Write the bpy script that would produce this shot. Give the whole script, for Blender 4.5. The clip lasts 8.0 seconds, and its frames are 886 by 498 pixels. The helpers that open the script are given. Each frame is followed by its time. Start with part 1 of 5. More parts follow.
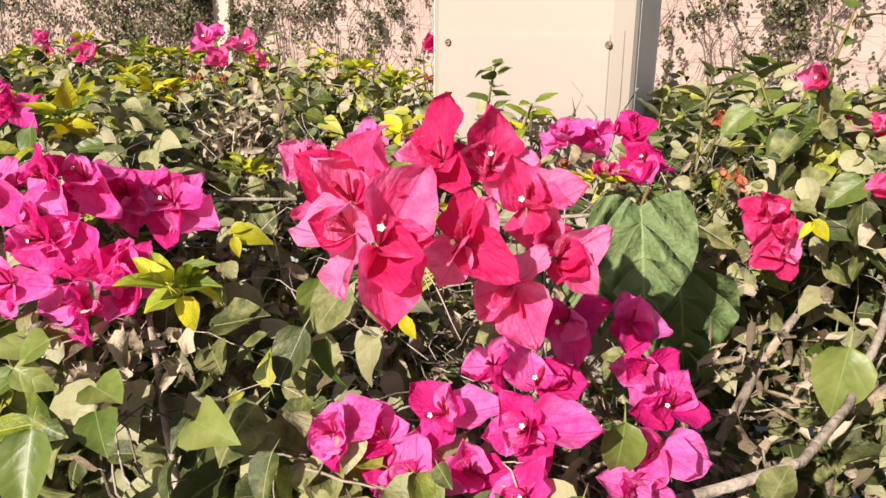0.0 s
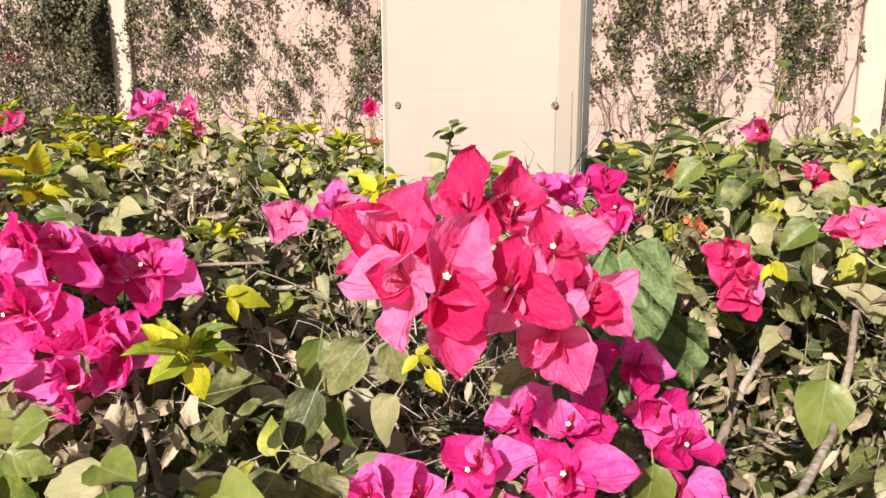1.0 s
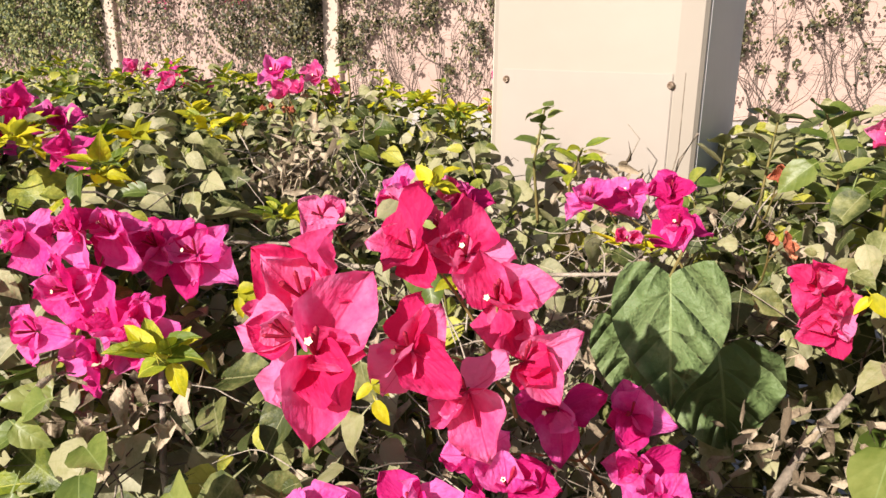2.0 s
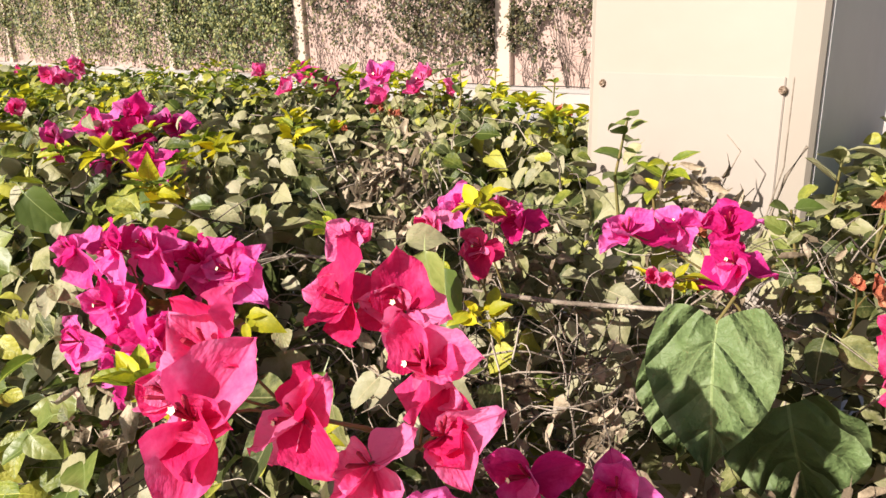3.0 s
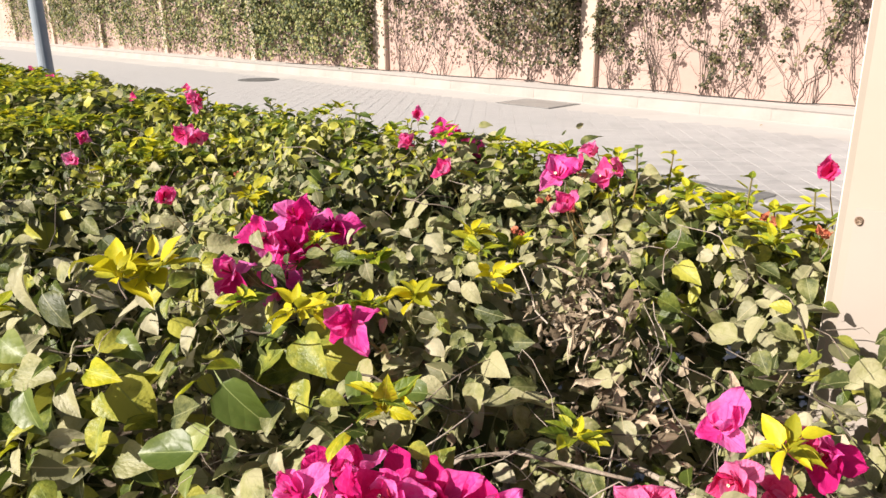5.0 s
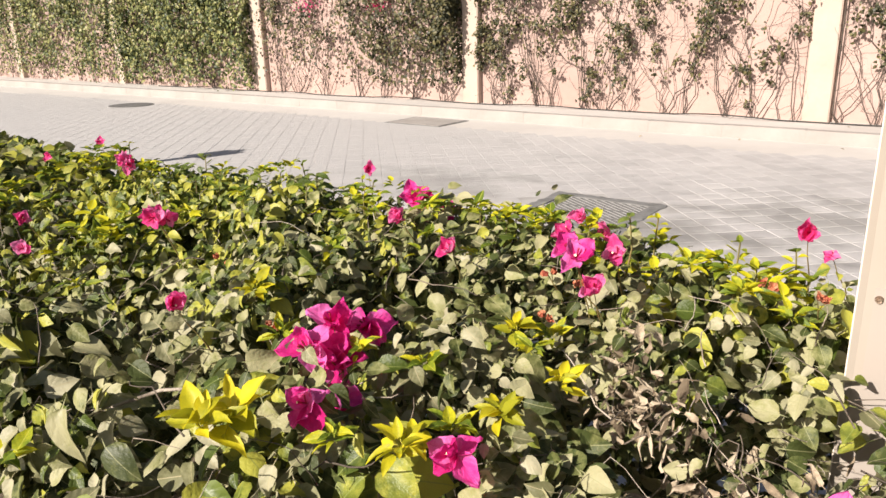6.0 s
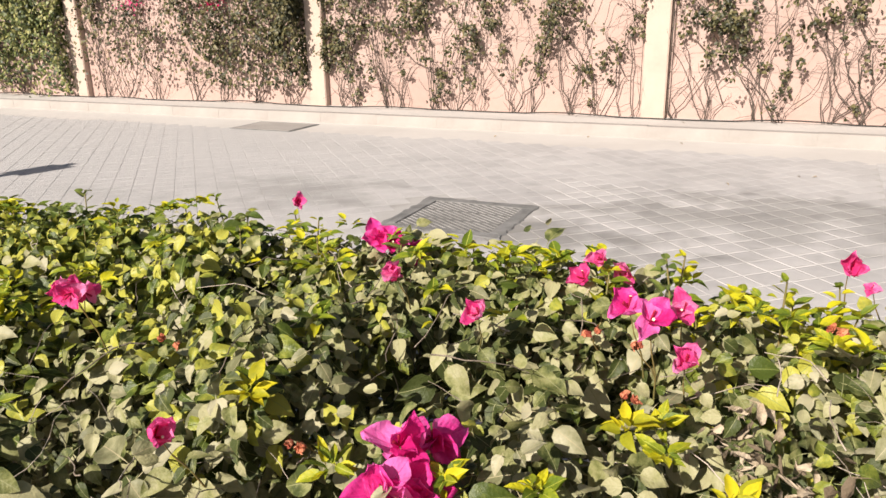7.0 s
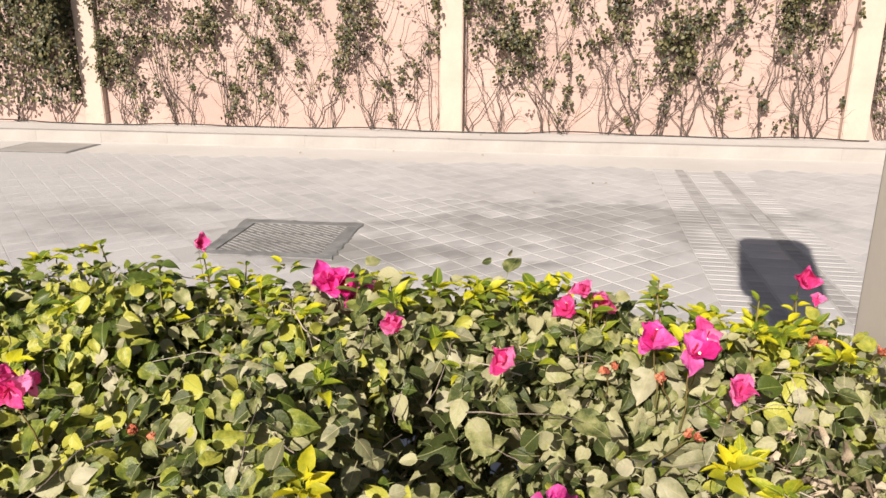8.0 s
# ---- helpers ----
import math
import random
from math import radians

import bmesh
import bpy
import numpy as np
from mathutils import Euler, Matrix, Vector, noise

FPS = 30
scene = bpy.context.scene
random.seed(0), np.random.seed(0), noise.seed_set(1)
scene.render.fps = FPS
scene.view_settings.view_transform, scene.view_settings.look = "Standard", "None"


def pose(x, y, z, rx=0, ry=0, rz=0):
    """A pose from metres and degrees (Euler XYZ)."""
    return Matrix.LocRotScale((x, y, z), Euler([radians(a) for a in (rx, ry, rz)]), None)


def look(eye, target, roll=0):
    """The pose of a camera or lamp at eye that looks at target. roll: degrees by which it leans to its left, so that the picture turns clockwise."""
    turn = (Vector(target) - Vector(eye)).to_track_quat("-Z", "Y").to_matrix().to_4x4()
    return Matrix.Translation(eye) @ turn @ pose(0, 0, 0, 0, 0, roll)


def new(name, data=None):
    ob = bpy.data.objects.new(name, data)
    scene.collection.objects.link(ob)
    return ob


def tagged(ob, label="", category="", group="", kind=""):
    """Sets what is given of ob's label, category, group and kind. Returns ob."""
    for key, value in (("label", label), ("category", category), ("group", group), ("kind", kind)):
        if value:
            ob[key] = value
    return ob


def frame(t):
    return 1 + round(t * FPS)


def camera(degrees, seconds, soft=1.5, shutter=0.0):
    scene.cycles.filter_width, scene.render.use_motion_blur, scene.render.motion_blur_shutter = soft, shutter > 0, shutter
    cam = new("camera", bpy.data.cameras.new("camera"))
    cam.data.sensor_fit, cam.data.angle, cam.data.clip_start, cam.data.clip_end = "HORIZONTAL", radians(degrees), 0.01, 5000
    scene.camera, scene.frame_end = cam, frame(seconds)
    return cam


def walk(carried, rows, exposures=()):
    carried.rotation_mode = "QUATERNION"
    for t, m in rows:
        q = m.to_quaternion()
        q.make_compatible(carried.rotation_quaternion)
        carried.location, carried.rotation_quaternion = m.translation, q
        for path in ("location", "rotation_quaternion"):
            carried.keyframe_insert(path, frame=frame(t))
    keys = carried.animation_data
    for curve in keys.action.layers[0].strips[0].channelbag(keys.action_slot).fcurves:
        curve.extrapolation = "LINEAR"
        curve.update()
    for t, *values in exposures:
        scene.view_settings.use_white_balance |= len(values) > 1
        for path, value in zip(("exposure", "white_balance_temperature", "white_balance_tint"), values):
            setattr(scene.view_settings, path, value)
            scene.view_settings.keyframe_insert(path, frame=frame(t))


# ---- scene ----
cam = camera(61.7, 8.0, soft=1.5)
PATH = [
    (0, (1.21, -0.063, 1.219), (0.569, 1.743, 0.646), 0.5),
    (0.5, (1.156, -0.112, 1.225), (0.684, 1.783, 0.795), 0.0),
    (1, (1.145, -0.085, 1.212), (0.719, 1.827, 0.806), -0.2),
    (1.5, (1.193, -0.05, 1.228), (0.602, 1.808, 0.779), 0.6),
    (1.7, (1.22, -0.032, 1.242), (0.508, 1.767, 0.735), 0.9),
    (2.8, (1.351, 0.07, 1.29), (0.133, 1.545, 0.706), -1.5),
    (3, (1.348, 0.097, 1.288), (0.088, 1.533, 0.695), -1.4),
    (3.5, (1.304, 0.113, 1.309), (0.007, 1.505, 0.692), -1.2),
    (4, (1.225, 0.121, 1.334), (-0.113, 1.475, 0.722), -0.7),
    (4.5, (1.145, 0.108, 1.367), (-0.227, 1.426, 0.749), -0.6),
    (5, (1.091, 0.115, 1.437), (-0.287, 1.427, 0.821), -0.5),
    (5.2, (1.065, 0.105, 1.464), (-0.299, 1.436, 0.858), -0.7),
    (6.3, (0.815, -0.018, 1.566), (-0.228, 1.582, 0.972), -1.4),
    (6.5, (0.735, 0.005, 1.567), (-0.237, 1.649, 0.971), -1.4),
    (7, (0.538, 0.07, 1.582), (-0.248, 1.808, 0.98), -1.0),
    (7.5, (0.364, 0.087, 1.596), (-0.169, 1.922, 1.003), -0.4),
    (8, (0.203, 0.073, 1.604), (-0.042, 1.973, 1.031), 0.3),
]
walk(cam, [(t, look(eye, target, roll)) for t, eye, target, roll in PATH],
     exposures=((0.0, 0.78), (1.7, 0.80), (3.0, 0.94), (4.5, 0.94), (6.5, 0.80), (8.0, 0.73)))

# ---- light ----
SUN_AZ, SUN_EL = radians(13.2), radians(31.0)
world = bpy.data.worlds.new("sky")
scene.world = world
world.use_nodes = True
wn = world.node_tree
sky = wn.nodes.new("ShaderNodeTexSky")
sky.sky_type, sky.sun_disc = "NISHITA", False
sky.sun_elevation, sky.sun_rotation = SUN_EL, radians(180) + SUN_AZ
sky.air_density, sky.dust_density = 1.0, 2.5
wn.links.new(sky.outputs[0], wn.nodes["Background"].inputs[0])
wn.nodes["Background"].inputs[1].default_value = 0.042
sun = new("sun", bpy.data.lights.new("sun", "SUN"))
sun.data.energy, sun.data.angle, sun.data.color = 4.95, radians(0.55), (1.0, 0.91, 0.81)
toward = Vector((math.sin(SUN_AZ) * math.cos(SUN_EL), math.cos(SUN_AZ) * math.cos(SUN_EL), -math.sin(SUN_EL)))
sun.matrix_world = look((-2, -8, 6), Vector((-2, -8, 6)) + toward)
scene.view_settings.exposure = 0.68


# ---- materials ----
def material(name, colours, rough=0.7, scale=8.0, bump=0.0, bump_scale=60.0, vary="", spread=0.0, through_light=0.0,
             detail=6.0, sheen=0.0, metal=0.0, coords="Object", fine=0.25, spec=0.4, speckle=None, stretch=None, bump_depth=0.01):
    """A surface whose colour wanders between colours by noise at two scales, and, with vary, from piece to piece."""
    m = bpy.data.materials.new(name)
    m.use_nodes = True
    nt = m.node_tree
    bsdf, out = nt.nodes["Principled BSDF"], nt.nodes["Material Output"]
    co = nt.nodes.new("ShaderNodeTexCoord")
    big, small = nt.nodes.new("ShaderNodeTexNoise"), nt.nodes.new("ShaderNodeTexNoise")
    big.inputs["Scale"].default_value, big.inputs["Detail"].default_value = scale, detail
    small.inputs["Scale"].default_value, small.inputs["Detail"].default_value = scale * 9, 4
    for n in (big, small):
        nt.links.new(co.outputs[coords], n.inputs["Vector"])
    mix = nt.nodes.new("ShaderNodeMath")
    mix.operation = "MULTIPLY_ADD"
    nt.links.new(small.outputs["Fac"], mix.inputs[0])
    mix.inputs[1].default_value = fine
    nt.links.new(big.outputs["Fac"], mix.inputs[2])
    last = mix
    shift = nt.nodes.new("ShaderNodeMath")
    shift.operation = "SUBTRACT"
    nt.links.new(mix.outputs[0], shift.inputs[0])
    shift.inputs[1].default_value = fine / 2
    last = shift
    if vary:
        info = nt.nodes.new("ShaderNodeObjectInfo" if vary == "object" else "ShaderNodeNewGeometry")
        rnd = info.outputs["Random" if vary == "object" else "Random Per Island"]
        add = nt.nodes.new("ShaderNodeMath")
        add.operation = "MULTIPLY_ADD"
        nt.links.new(rnd, add.inputs[0])
        add.inputs[1].default_value = spread
        nt.links.new(last.outputs[0], add.inputs[2])
        sub = nt.nodes.new("ShaderNodeMath")
        sub.operation = "SUBTRACT"
        nt.links.new(add.outputs[0], sub.inputs[0])
        sub.inputs[1].default_value = spread / 2
        last = sub
    ramp = nt.nodes.new("ShaderNodeValToRGB")
    els = ramp.color_ramp.elements
    while len(els) < len(colours):
        els.new(0.5)
    for i, c in enumerate(colours):
        els[i].position = 0.25 + 0.5 * i / max(1, len(colours) - 1)
        els[i].color = (*c, 1)
    nt.links.new(last.outputs[0], ramp.inputs[0])
    colour = ramp.outputs[0]
    if speckle:
        spot = nt.nodes.new("ShaderNodeTexNoise")
        spot.inputs["Scale"].default_value, spot.inputs["Detail"].default_value = speckle[0], 3
        nt.links.new(co.outputs[coords], spot.inputs["Vector"])
        edge = nt.nodes.new("ShaderNodeMapRange")
        edge.inputs[1].default_value, edge.inputs[2].default_value = speckle[1], speckle[1] + 0.12
        nt.links.new(spot.outputs["Fac"], edge.inputs[0])
        blend = nt.nodes.new("ShaderNodeMix")
        blend.data_type = "RGBA"
        nt.links.new(edge.outputs[0], blend.inputs["Factor"])
        nt.links.new(colour, blend.inputs["A"])
        blend.inputs["B"].default_value = (*speckle[2], 1)
        colour = blend.outputs["Result"]
    nt.links.new(colour, bsdf.inputs["Base Color"])
    bsdf.inputs["Roughness"].default_value = rough
    bsdf.inputs["Metallic"].default_value = metal
    bsdf.inputs["Specular IOR Level"].default_value = spec
    if bump:
        grain, b = nt.nodes.new("ShaderNodeTexNoise"), nt.nodes.new("ShaderNodeBump")
        grain.inputs["Scale"].default_value, grain.inputs["Detail"].default_value = bump_scale, 5
        if stretch:
            pull = nt.nodes.new("ShaderNodeMapping")
            pull.inputs["Scale"].default_value = stretch
            nt.links.new(co.outputs[coords], pull.inputs["Vector"])
            nt.links.new(pull.outputs[0], grain.inputs["Vector"])
        else:
            nt.links.new(co.outputs[coords], grain.inputs["Vector"])
        nt.links.new(grain.outputs["Fac"], b.inputs["Height"])
        b.inputs["Strength"].default_value, b.inputs["Distance"].default_value = min(1, bump), bump_depth
        nt.links.new(b.outputs[0], bsdf.inputs["Normal"])
    if through_light:
        tr, both = nt.nodes.new("ShaderNodeBsdfTranslucent"), nt.nodes.new("ShaderNodeMixShader")
        nt.links.new(colour, tr.inputs["Color"])
        both.inputs[0].default_value = through_light
        nt.links.new(bsdf.outputs[0], both.inputs[1])
        nt.links.new(tr.outputs[0], both.inputs[2])
        nt.links.new(both.outputs[0], out.inputs["Surface"])
    return m


OLD_LEAF = [(0.052, 0.066, 0.018), (0.160, 0.170, 0.058), (0.272, 0.268, 0.116), (0.345, 0.326, 0.182)]
DUST_LEAF = [(0.145, 0.144, 0.072), (0.256, 0.248, 0.140), (0.358, 0.335, 0.222)]
GREEN_LEAF = [(0.062, 0.088, 0.014), (0.195, 0.222, 0.036), (0.405, 0.392, 0.064)]
LIME = [(0.12, 0.175, 0.015), (0.28, 0.32, 0.018), (0.55, 0.51, 0.015)]
mat_foliage = material("dusty_leaf", OLD_LEAF, 0.52, 60, 0.4, 260, "island", 0.95, 0.17, fine=0.2, bump_depth=0.003, spec=0.3)
mat_tan_many = material("tan_dusty_leaf", DUST_LEAF, 0.5, 60, 0.25, 260, "island", 0.8, 0.14, fine=0.2, bump_depth=0.003, spec=0.25)
mat_leaf = material("dusty_leaf_single", OLD_LEAF, 0.50, 2.2, 0.3, 9, "object", 0.6, 0.24, fine=0.3, spec=0.5, stretch=(2.2, 0.8, 1), bump_depth=0.004)
mat_fresh = material("green_leaf", [(0.075, 0.112, 0.020), (0.14, 0.18, 0.036), (0.25, 0.275, 0.078)], 0.42, 1.6, 0.2, 6, "object", 0.5, 0.25, fine=0.2, bump_depth=0.003)
mat_green_many = material("green_leaf_many", GREEN_LEAF, 0.42, 60, 0.4, 260, "island", 0.9, 0.24, fine=0.2, bump_depth=0.003, spec=0.35)
mat_lime = material("young_leaf", LIME, 0.5, 2.0, 0.3, 8, "object", 0.7, 0.35, stretch=(2.2, 0.8, 1), bump_depth=0.003)
mat_yellow = material("yellow_leaf", [(0.33, 0.33, 0.018), (0.52, 0.47, 0.015), (0.68, 0.58, 0.02)], 0.5, 2.0, 0.2, 8, "object", 0.8, 0.38, bump_depth=0.003)
mat_lime_many = material("young_leaf_many", LIME, 0.5, 60, 0.2, 260, "island", 0.9, 0.35, bump_depth=0.003)
mat_dry = material("dry_leaf", [(0.14, 0.105, 0.068), (0.32, 0.25, 0.17), (0.47, 0.385, 0.28)], 0.85, 60, 0.4, 200, "island", 0.8, 0.1)
mat_twig = material("twig_bark", [(0.08, 0.064, 0.049), (0.22, 0.178, 0.138), (0.42, 0.36, 0.295)], 0.85, 25, 0.5, 150, "island", 0.7)
mat_stalk = material("green_stalk", [(0.10, 0.12, 0.03), (0.24, 0.16, 0.06)], 0.6, 30)
mat_crimson = material("crimson_bract", [(0.70, 0.024, 0.155), (0.88, 0.095, 0.31), (0.92, 0.26, 0.53)], 0.6, 1.8, 0.4, 5, "object", 0.8, 0.5, fine=0.25, stretch=(3.2, 0.9, 1), bump_depth=0.006, spec=0.25)
mat_magenta = material("magenta_bract", [(0.68, 0.018, 0.22), (0.87, 0.062, 0.385), (0.93, 0.21, 0.60)], 0.6, 1.8, 0.4, 5, "object", 0.8, 0.5, fine=0.25, stretch=(3.2, 0.9, 1), bump_depth=0.006, spec=0.25)
mat_pink = material("pink_bract", [(0.80, 0.055, 0.27), (0.90, 0.13, 0.41), (0.93, 0.30, 0.58)], 0.6, 1.8, 0.4, 5, "object", 0.7, 0.5, fine=0.25, stretch=(3.2, 0.9, 1), bump_depth=0.006, spec=0.25)
mat_dried = material("withered_bract", [(0.30, 0.060, 0.035), (0.55, 0.17, 0.085), (0.72, 0.33, 0.19)], 0.8, 3, 0.5, 8, "object", 0.5, 0.2)
mat_star = material("cream_flower", [(0.72, 0.66, 0.40), (0.82, 0.76, 0.55)], 0.6, 6)
mat_tube = material("flower_tube", [(0.22, 0.006, 0.03), (0.40, 0.02, 0.06)], 0.6, 6)


def stained(m, places, dark=0.66, dust_most=0.6):
    """Dirt patches and dust streaks, fixed in the place: places are (x, y, half width, half depth)."""
    nt = m.node_tree
    bsdf = nt.nodes["Principled BSDF"]
    base = bsdf.inputs["Base Color"].links[0].from_socket
    geo = nt.nodes.new("ShaderNodeNewGeometry")
    noise = nt.nodes.new("ShaderNodeTexNoise")
    noise.inputs["Scale"].default_value, noise.inputs["Detail"].default_value = 2.4, 9
    nt.links.new(geo.outputs["Position"], noise.inputs["Vector"])
    total = None
    for x, y, hw, hd in places:
        mp, length = nt.nodes.new("ShaderNodeMapping"), nt.nodes.new("ShaderNodeVectorMath")
        mp.inputs["Location"].default_value = (-x / hw, -y / hd, 0)
        mp.inputs["Scale"].default_value = (1 / hw, 1 / hd, 0)
        length.operation = "LENGTH"
        nt.links.new(geo.outputs["Position"], mp.inputs["Vector"])
        nt.links.new(mp.outputs[0], length.inputs[0])
        rag = nt.nodes.new("ShaderNodeMath")
        rag.operation = "MULTIPLY_ADD"
        nt.links.new(noise.outputs["Fac"], rag.inputs[0])
        rag.inputs[1].default_value = 2.6
        nt.links.new(length.outputs["Value"], rag.inputs[2])
        fall = nt.nodes.new("ShaderNodeMapRange")
        fall.interpolation_type = "SMOOTHSTEP"
        fall.inputs[1].default_value, fall.inputs[2].default_value = 2.35, 1.5
        nt.links.new(rag.outputs[0], fall.inputs[0])
        if total is None:
            total = fall.outputs[0]
        else:
            mx = nt.nodes.new("ShaderNodeMath")
            mx.operation = "MAXIMUM"
            nt.links.new(total, mx.inputs[0])
            nt.links.new(fall.outputs[0], mx.inputs[1])
            total = mx.outputs[0]
    dirt = nt.nodes.new("ShaderNodeMix")
    dirt.data_type, dirt.blend_type = "RGBA", "MULTIPLY"
    nt.links.new(total, dirt.inputs["Factor"])
    nt.links.new(base, dirt.inputs["A"])
    dirt.inputs["B"].default_value = (dark, dark, dark * 0.98, 1)
    # pale dust drawn out along the road
    pull, dust, much = nt.nodes.new("ShaderNodeMapping"), nt.nodes.new("ShaderNodeTexNoise"), nt.nodes.new("ShaderNodeMapRange")
    pull.inputs["Scale"].default_value = (0.25, 1.6, 1)
    dust.inputs["Scale"].default_value, dust.inputs["Detail"].default_value = 1.0, 6
    nt.links.new(geo.outputs["Position"], pull.inputs["Vector"])
    nt.links.new(pull.outputs[0], dust.inputs["Vector"])
    nt.links.new(dust.outputs["Fac"], much.inputs[0])
    much.inputs[1].default_value, much.inputs[2].default_value, much.inputs[4].default_value = 0.44, 0.72, dust_most
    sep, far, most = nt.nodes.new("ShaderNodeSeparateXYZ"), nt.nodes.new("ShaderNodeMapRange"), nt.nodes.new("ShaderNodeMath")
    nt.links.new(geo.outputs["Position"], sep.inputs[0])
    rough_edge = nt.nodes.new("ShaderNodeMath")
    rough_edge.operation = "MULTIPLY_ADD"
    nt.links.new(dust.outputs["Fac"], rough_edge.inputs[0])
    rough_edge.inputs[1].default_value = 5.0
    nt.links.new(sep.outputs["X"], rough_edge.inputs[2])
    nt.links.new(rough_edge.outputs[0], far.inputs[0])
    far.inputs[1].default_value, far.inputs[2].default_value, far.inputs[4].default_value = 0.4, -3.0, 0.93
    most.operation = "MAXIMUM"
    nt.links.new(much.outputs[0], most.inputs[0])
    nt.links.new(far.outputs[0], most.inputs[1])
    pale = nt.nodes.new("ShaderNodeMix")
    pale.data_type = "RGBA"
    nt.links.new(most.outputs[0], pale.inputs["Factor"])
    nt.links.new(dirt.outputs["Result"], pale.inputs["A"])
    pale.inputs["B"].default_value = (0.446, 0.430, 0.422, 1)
    nt.links.new(pale.outputs["Result"], bsdf.inputs["Base Color"])
    return m


def veined(m, rib=0.014, sides=5.2, coords="Object", pale=(0.30, 0.38, 0.16), faint=0.35, relief=0.0):
    """Adds a pale midrib and side veins to the green of a leaf that lies 1 long along y."""
    nt = m.node_tree
    bsdf = nt.nodes["Principled BSDF"]
    green = bsdf.inputs["Base Color"].links[0].from_socket
    co, sep = nt.nodes.new("ShaderNodeTexCoord"), nt.nodes.new("ShaderNodeSeparateXYZ")
    nt.links.new(co.outputs[coords], sep.inputs[0])

    def maths(op, a, b=None):
        n = nt.nodes.new("ShaderNodeMath")
        n.operation = op
        for k, v in enumerate((a, b)):
            if v is None:
                continue
            if isinstance(v, (int, float)):
                n.inputs[k].default_value = v
            else:
                nt.links.new(v, n.inputs[k])
        return n.outputs[0]

    ax = maths("ABSOLUTE", sep.outputs["X"])
    mid = maths("LESS_THAN", ax, rib)
    slope = maths("SUBTRACT", maths("MULTIPLY", sep.outputs["Y"], sides), maths("MULTIPLY", maths("POWER", ax, 1.25), sides * 1.5))
    near = maths("ABSOLUTE", maths("SUBTRACT", maths("FRACT", slope), 0.5))
    side = maths("MULTIPLY", maths("LESS_THAN", near, 0.035), faint)
    mix = nt.nodes.new("ShaderNodeMix")
    mix.data_type = "RGBA"
    nt.links.new(maths("MAXIMUM", maths("MULTIPLY", mid, 0.8), side), mix.inputs["Factor"])
    nt.links.new(green, mix.inputs["A"])
    mix.inputs["B"].default_value = (*pale, 1)
    nt.links.new(mix.outputs["Result"], bsdf.inputs["Base Color"])
    if relief:
        quilt = nt.nodes.new("ShaderNodeBump")
        quilt.inputs["Strength"].default_value, quilt.inputs["Distance"].default_value = 1.0, relief
        swell = maths("MINIMUM", maths("MULTIPLY", maths("SINE", maths("MULTIPLY", near, 3.14)), 1.0), maths("MULTIPLY", ax, 6.0))
        nt.links.new(swell, quilt.inputs["Height"])
        nt.links.new(bsdf.inputs["Normal"].links[0].from_socket, quilt.inputs["Normal"])
        nt.links.new(quilt.outputs[0], bsdf.inputs["Normal"])
    return m


for m, tone in ((mat_foliage, (0.27, 0.27, 0.13)), (mat_tan_many, (0.38, 0.33, 0.20)), (mat_green_many, (0.24, 0.28, 0.08)), (mat_lime_many, (0.60, 0.58, 0.10))):
    veined(m, 0.012, 3.4, "UV", tone, 0.05, 0.00025)
for m, tone in ((mat_leaf, (0.28, 0.28, 0.14)), (mat_fresh, (0.24, 0.29, 0.10)), (mat_lime, (0.60, 0.58, 0.10))):
    veined(m, 0.009, 3.4, "Object", tone, 0.04, 0.0003)
veined(mat_crimson, 0.010, 5.0, "Object", (0.62, 0.015, 0.13), 0.10, 0.0003)
veined(mat_pink, 0.010, 5.0, "Object", (0.60, 0.014, 0.17), 0.10, 0.0003)
veined(mat_magenta, 0.010, 5.0, "Object", (0.56, 0.012, 0.20), 0.10, 0.0003)
mat_broad = veined(material("broad_leaf", [(0.10, 0.155, 0.052), (0.148, 0.212, 0.080), (0.215, 0.272, 0.125)], 0.55, 1.6, 0.9, 6, "object", 0.25, 0.2, fine=0.2, bump_depth=0.012), sides=3.6, faint=0.22, rib=0.010, relief=0.009)
mat_soil = material("soil", [(0.06, 0.045, 0.03), (0.13, 0.10, 0.07), (0.24, 0.19, 0.13)], 0.95, 6, 0.8, 40, coords="Object")
mat_sand = material("sandy_ground", [(0.30, 0.26, 0.21), (0.40, 0.35, 0.29), (0.48, 0.43, 0.36)], 0.9, 1.2, 0.5, 60)
mat_joint = material("joint_sand", [(0.37, 0.352, 0.338), (0.425, 0.406, 0.392)], 0.95, 2.0, 0.4, 120)
mat_gutter = material("gutter_concrete", [(0.475, 0.445, 0.420), (0.525, 0.495, 0.468), (0.56, 0.53, 0.503)], 0.9, 0.8, 0.3, 90)
PAVE = [(0.365, 0.350, 0.348), (0.452, 0.434, 0.430), (0.515, 0.495, 0.488)]
mat_paver = material("grey_paver", PAVE, 0.85, 0.7, 0.5, 160, "island", 0.25, fine=0.35)
mat_paver_one = material("grey_paver_single", PAVE, 0.85, 0.9, 0.5, 160, "object", 0.35, fine=0.35)
mat_paver_dark = material("dark_paver", [(0.27, 0.258, 0.252), (0.33, 0.315, 0.308), (0.39, 0.372, 0.36)], 0.85, 2.0, 0.5, 160, "object", 0.4)
STAINS = [(0.35, 6.2, 1.7, 0.9), (1.0, 6.7, 2.0, 0.6), (-1.0, 5.2, 1.5, 0.7), (-3.6, 5.9, 1.4, 0.8), (-5.5, 5.0, 1.6, 0.7)]
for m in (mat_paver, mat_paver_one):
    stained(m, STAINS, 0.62)
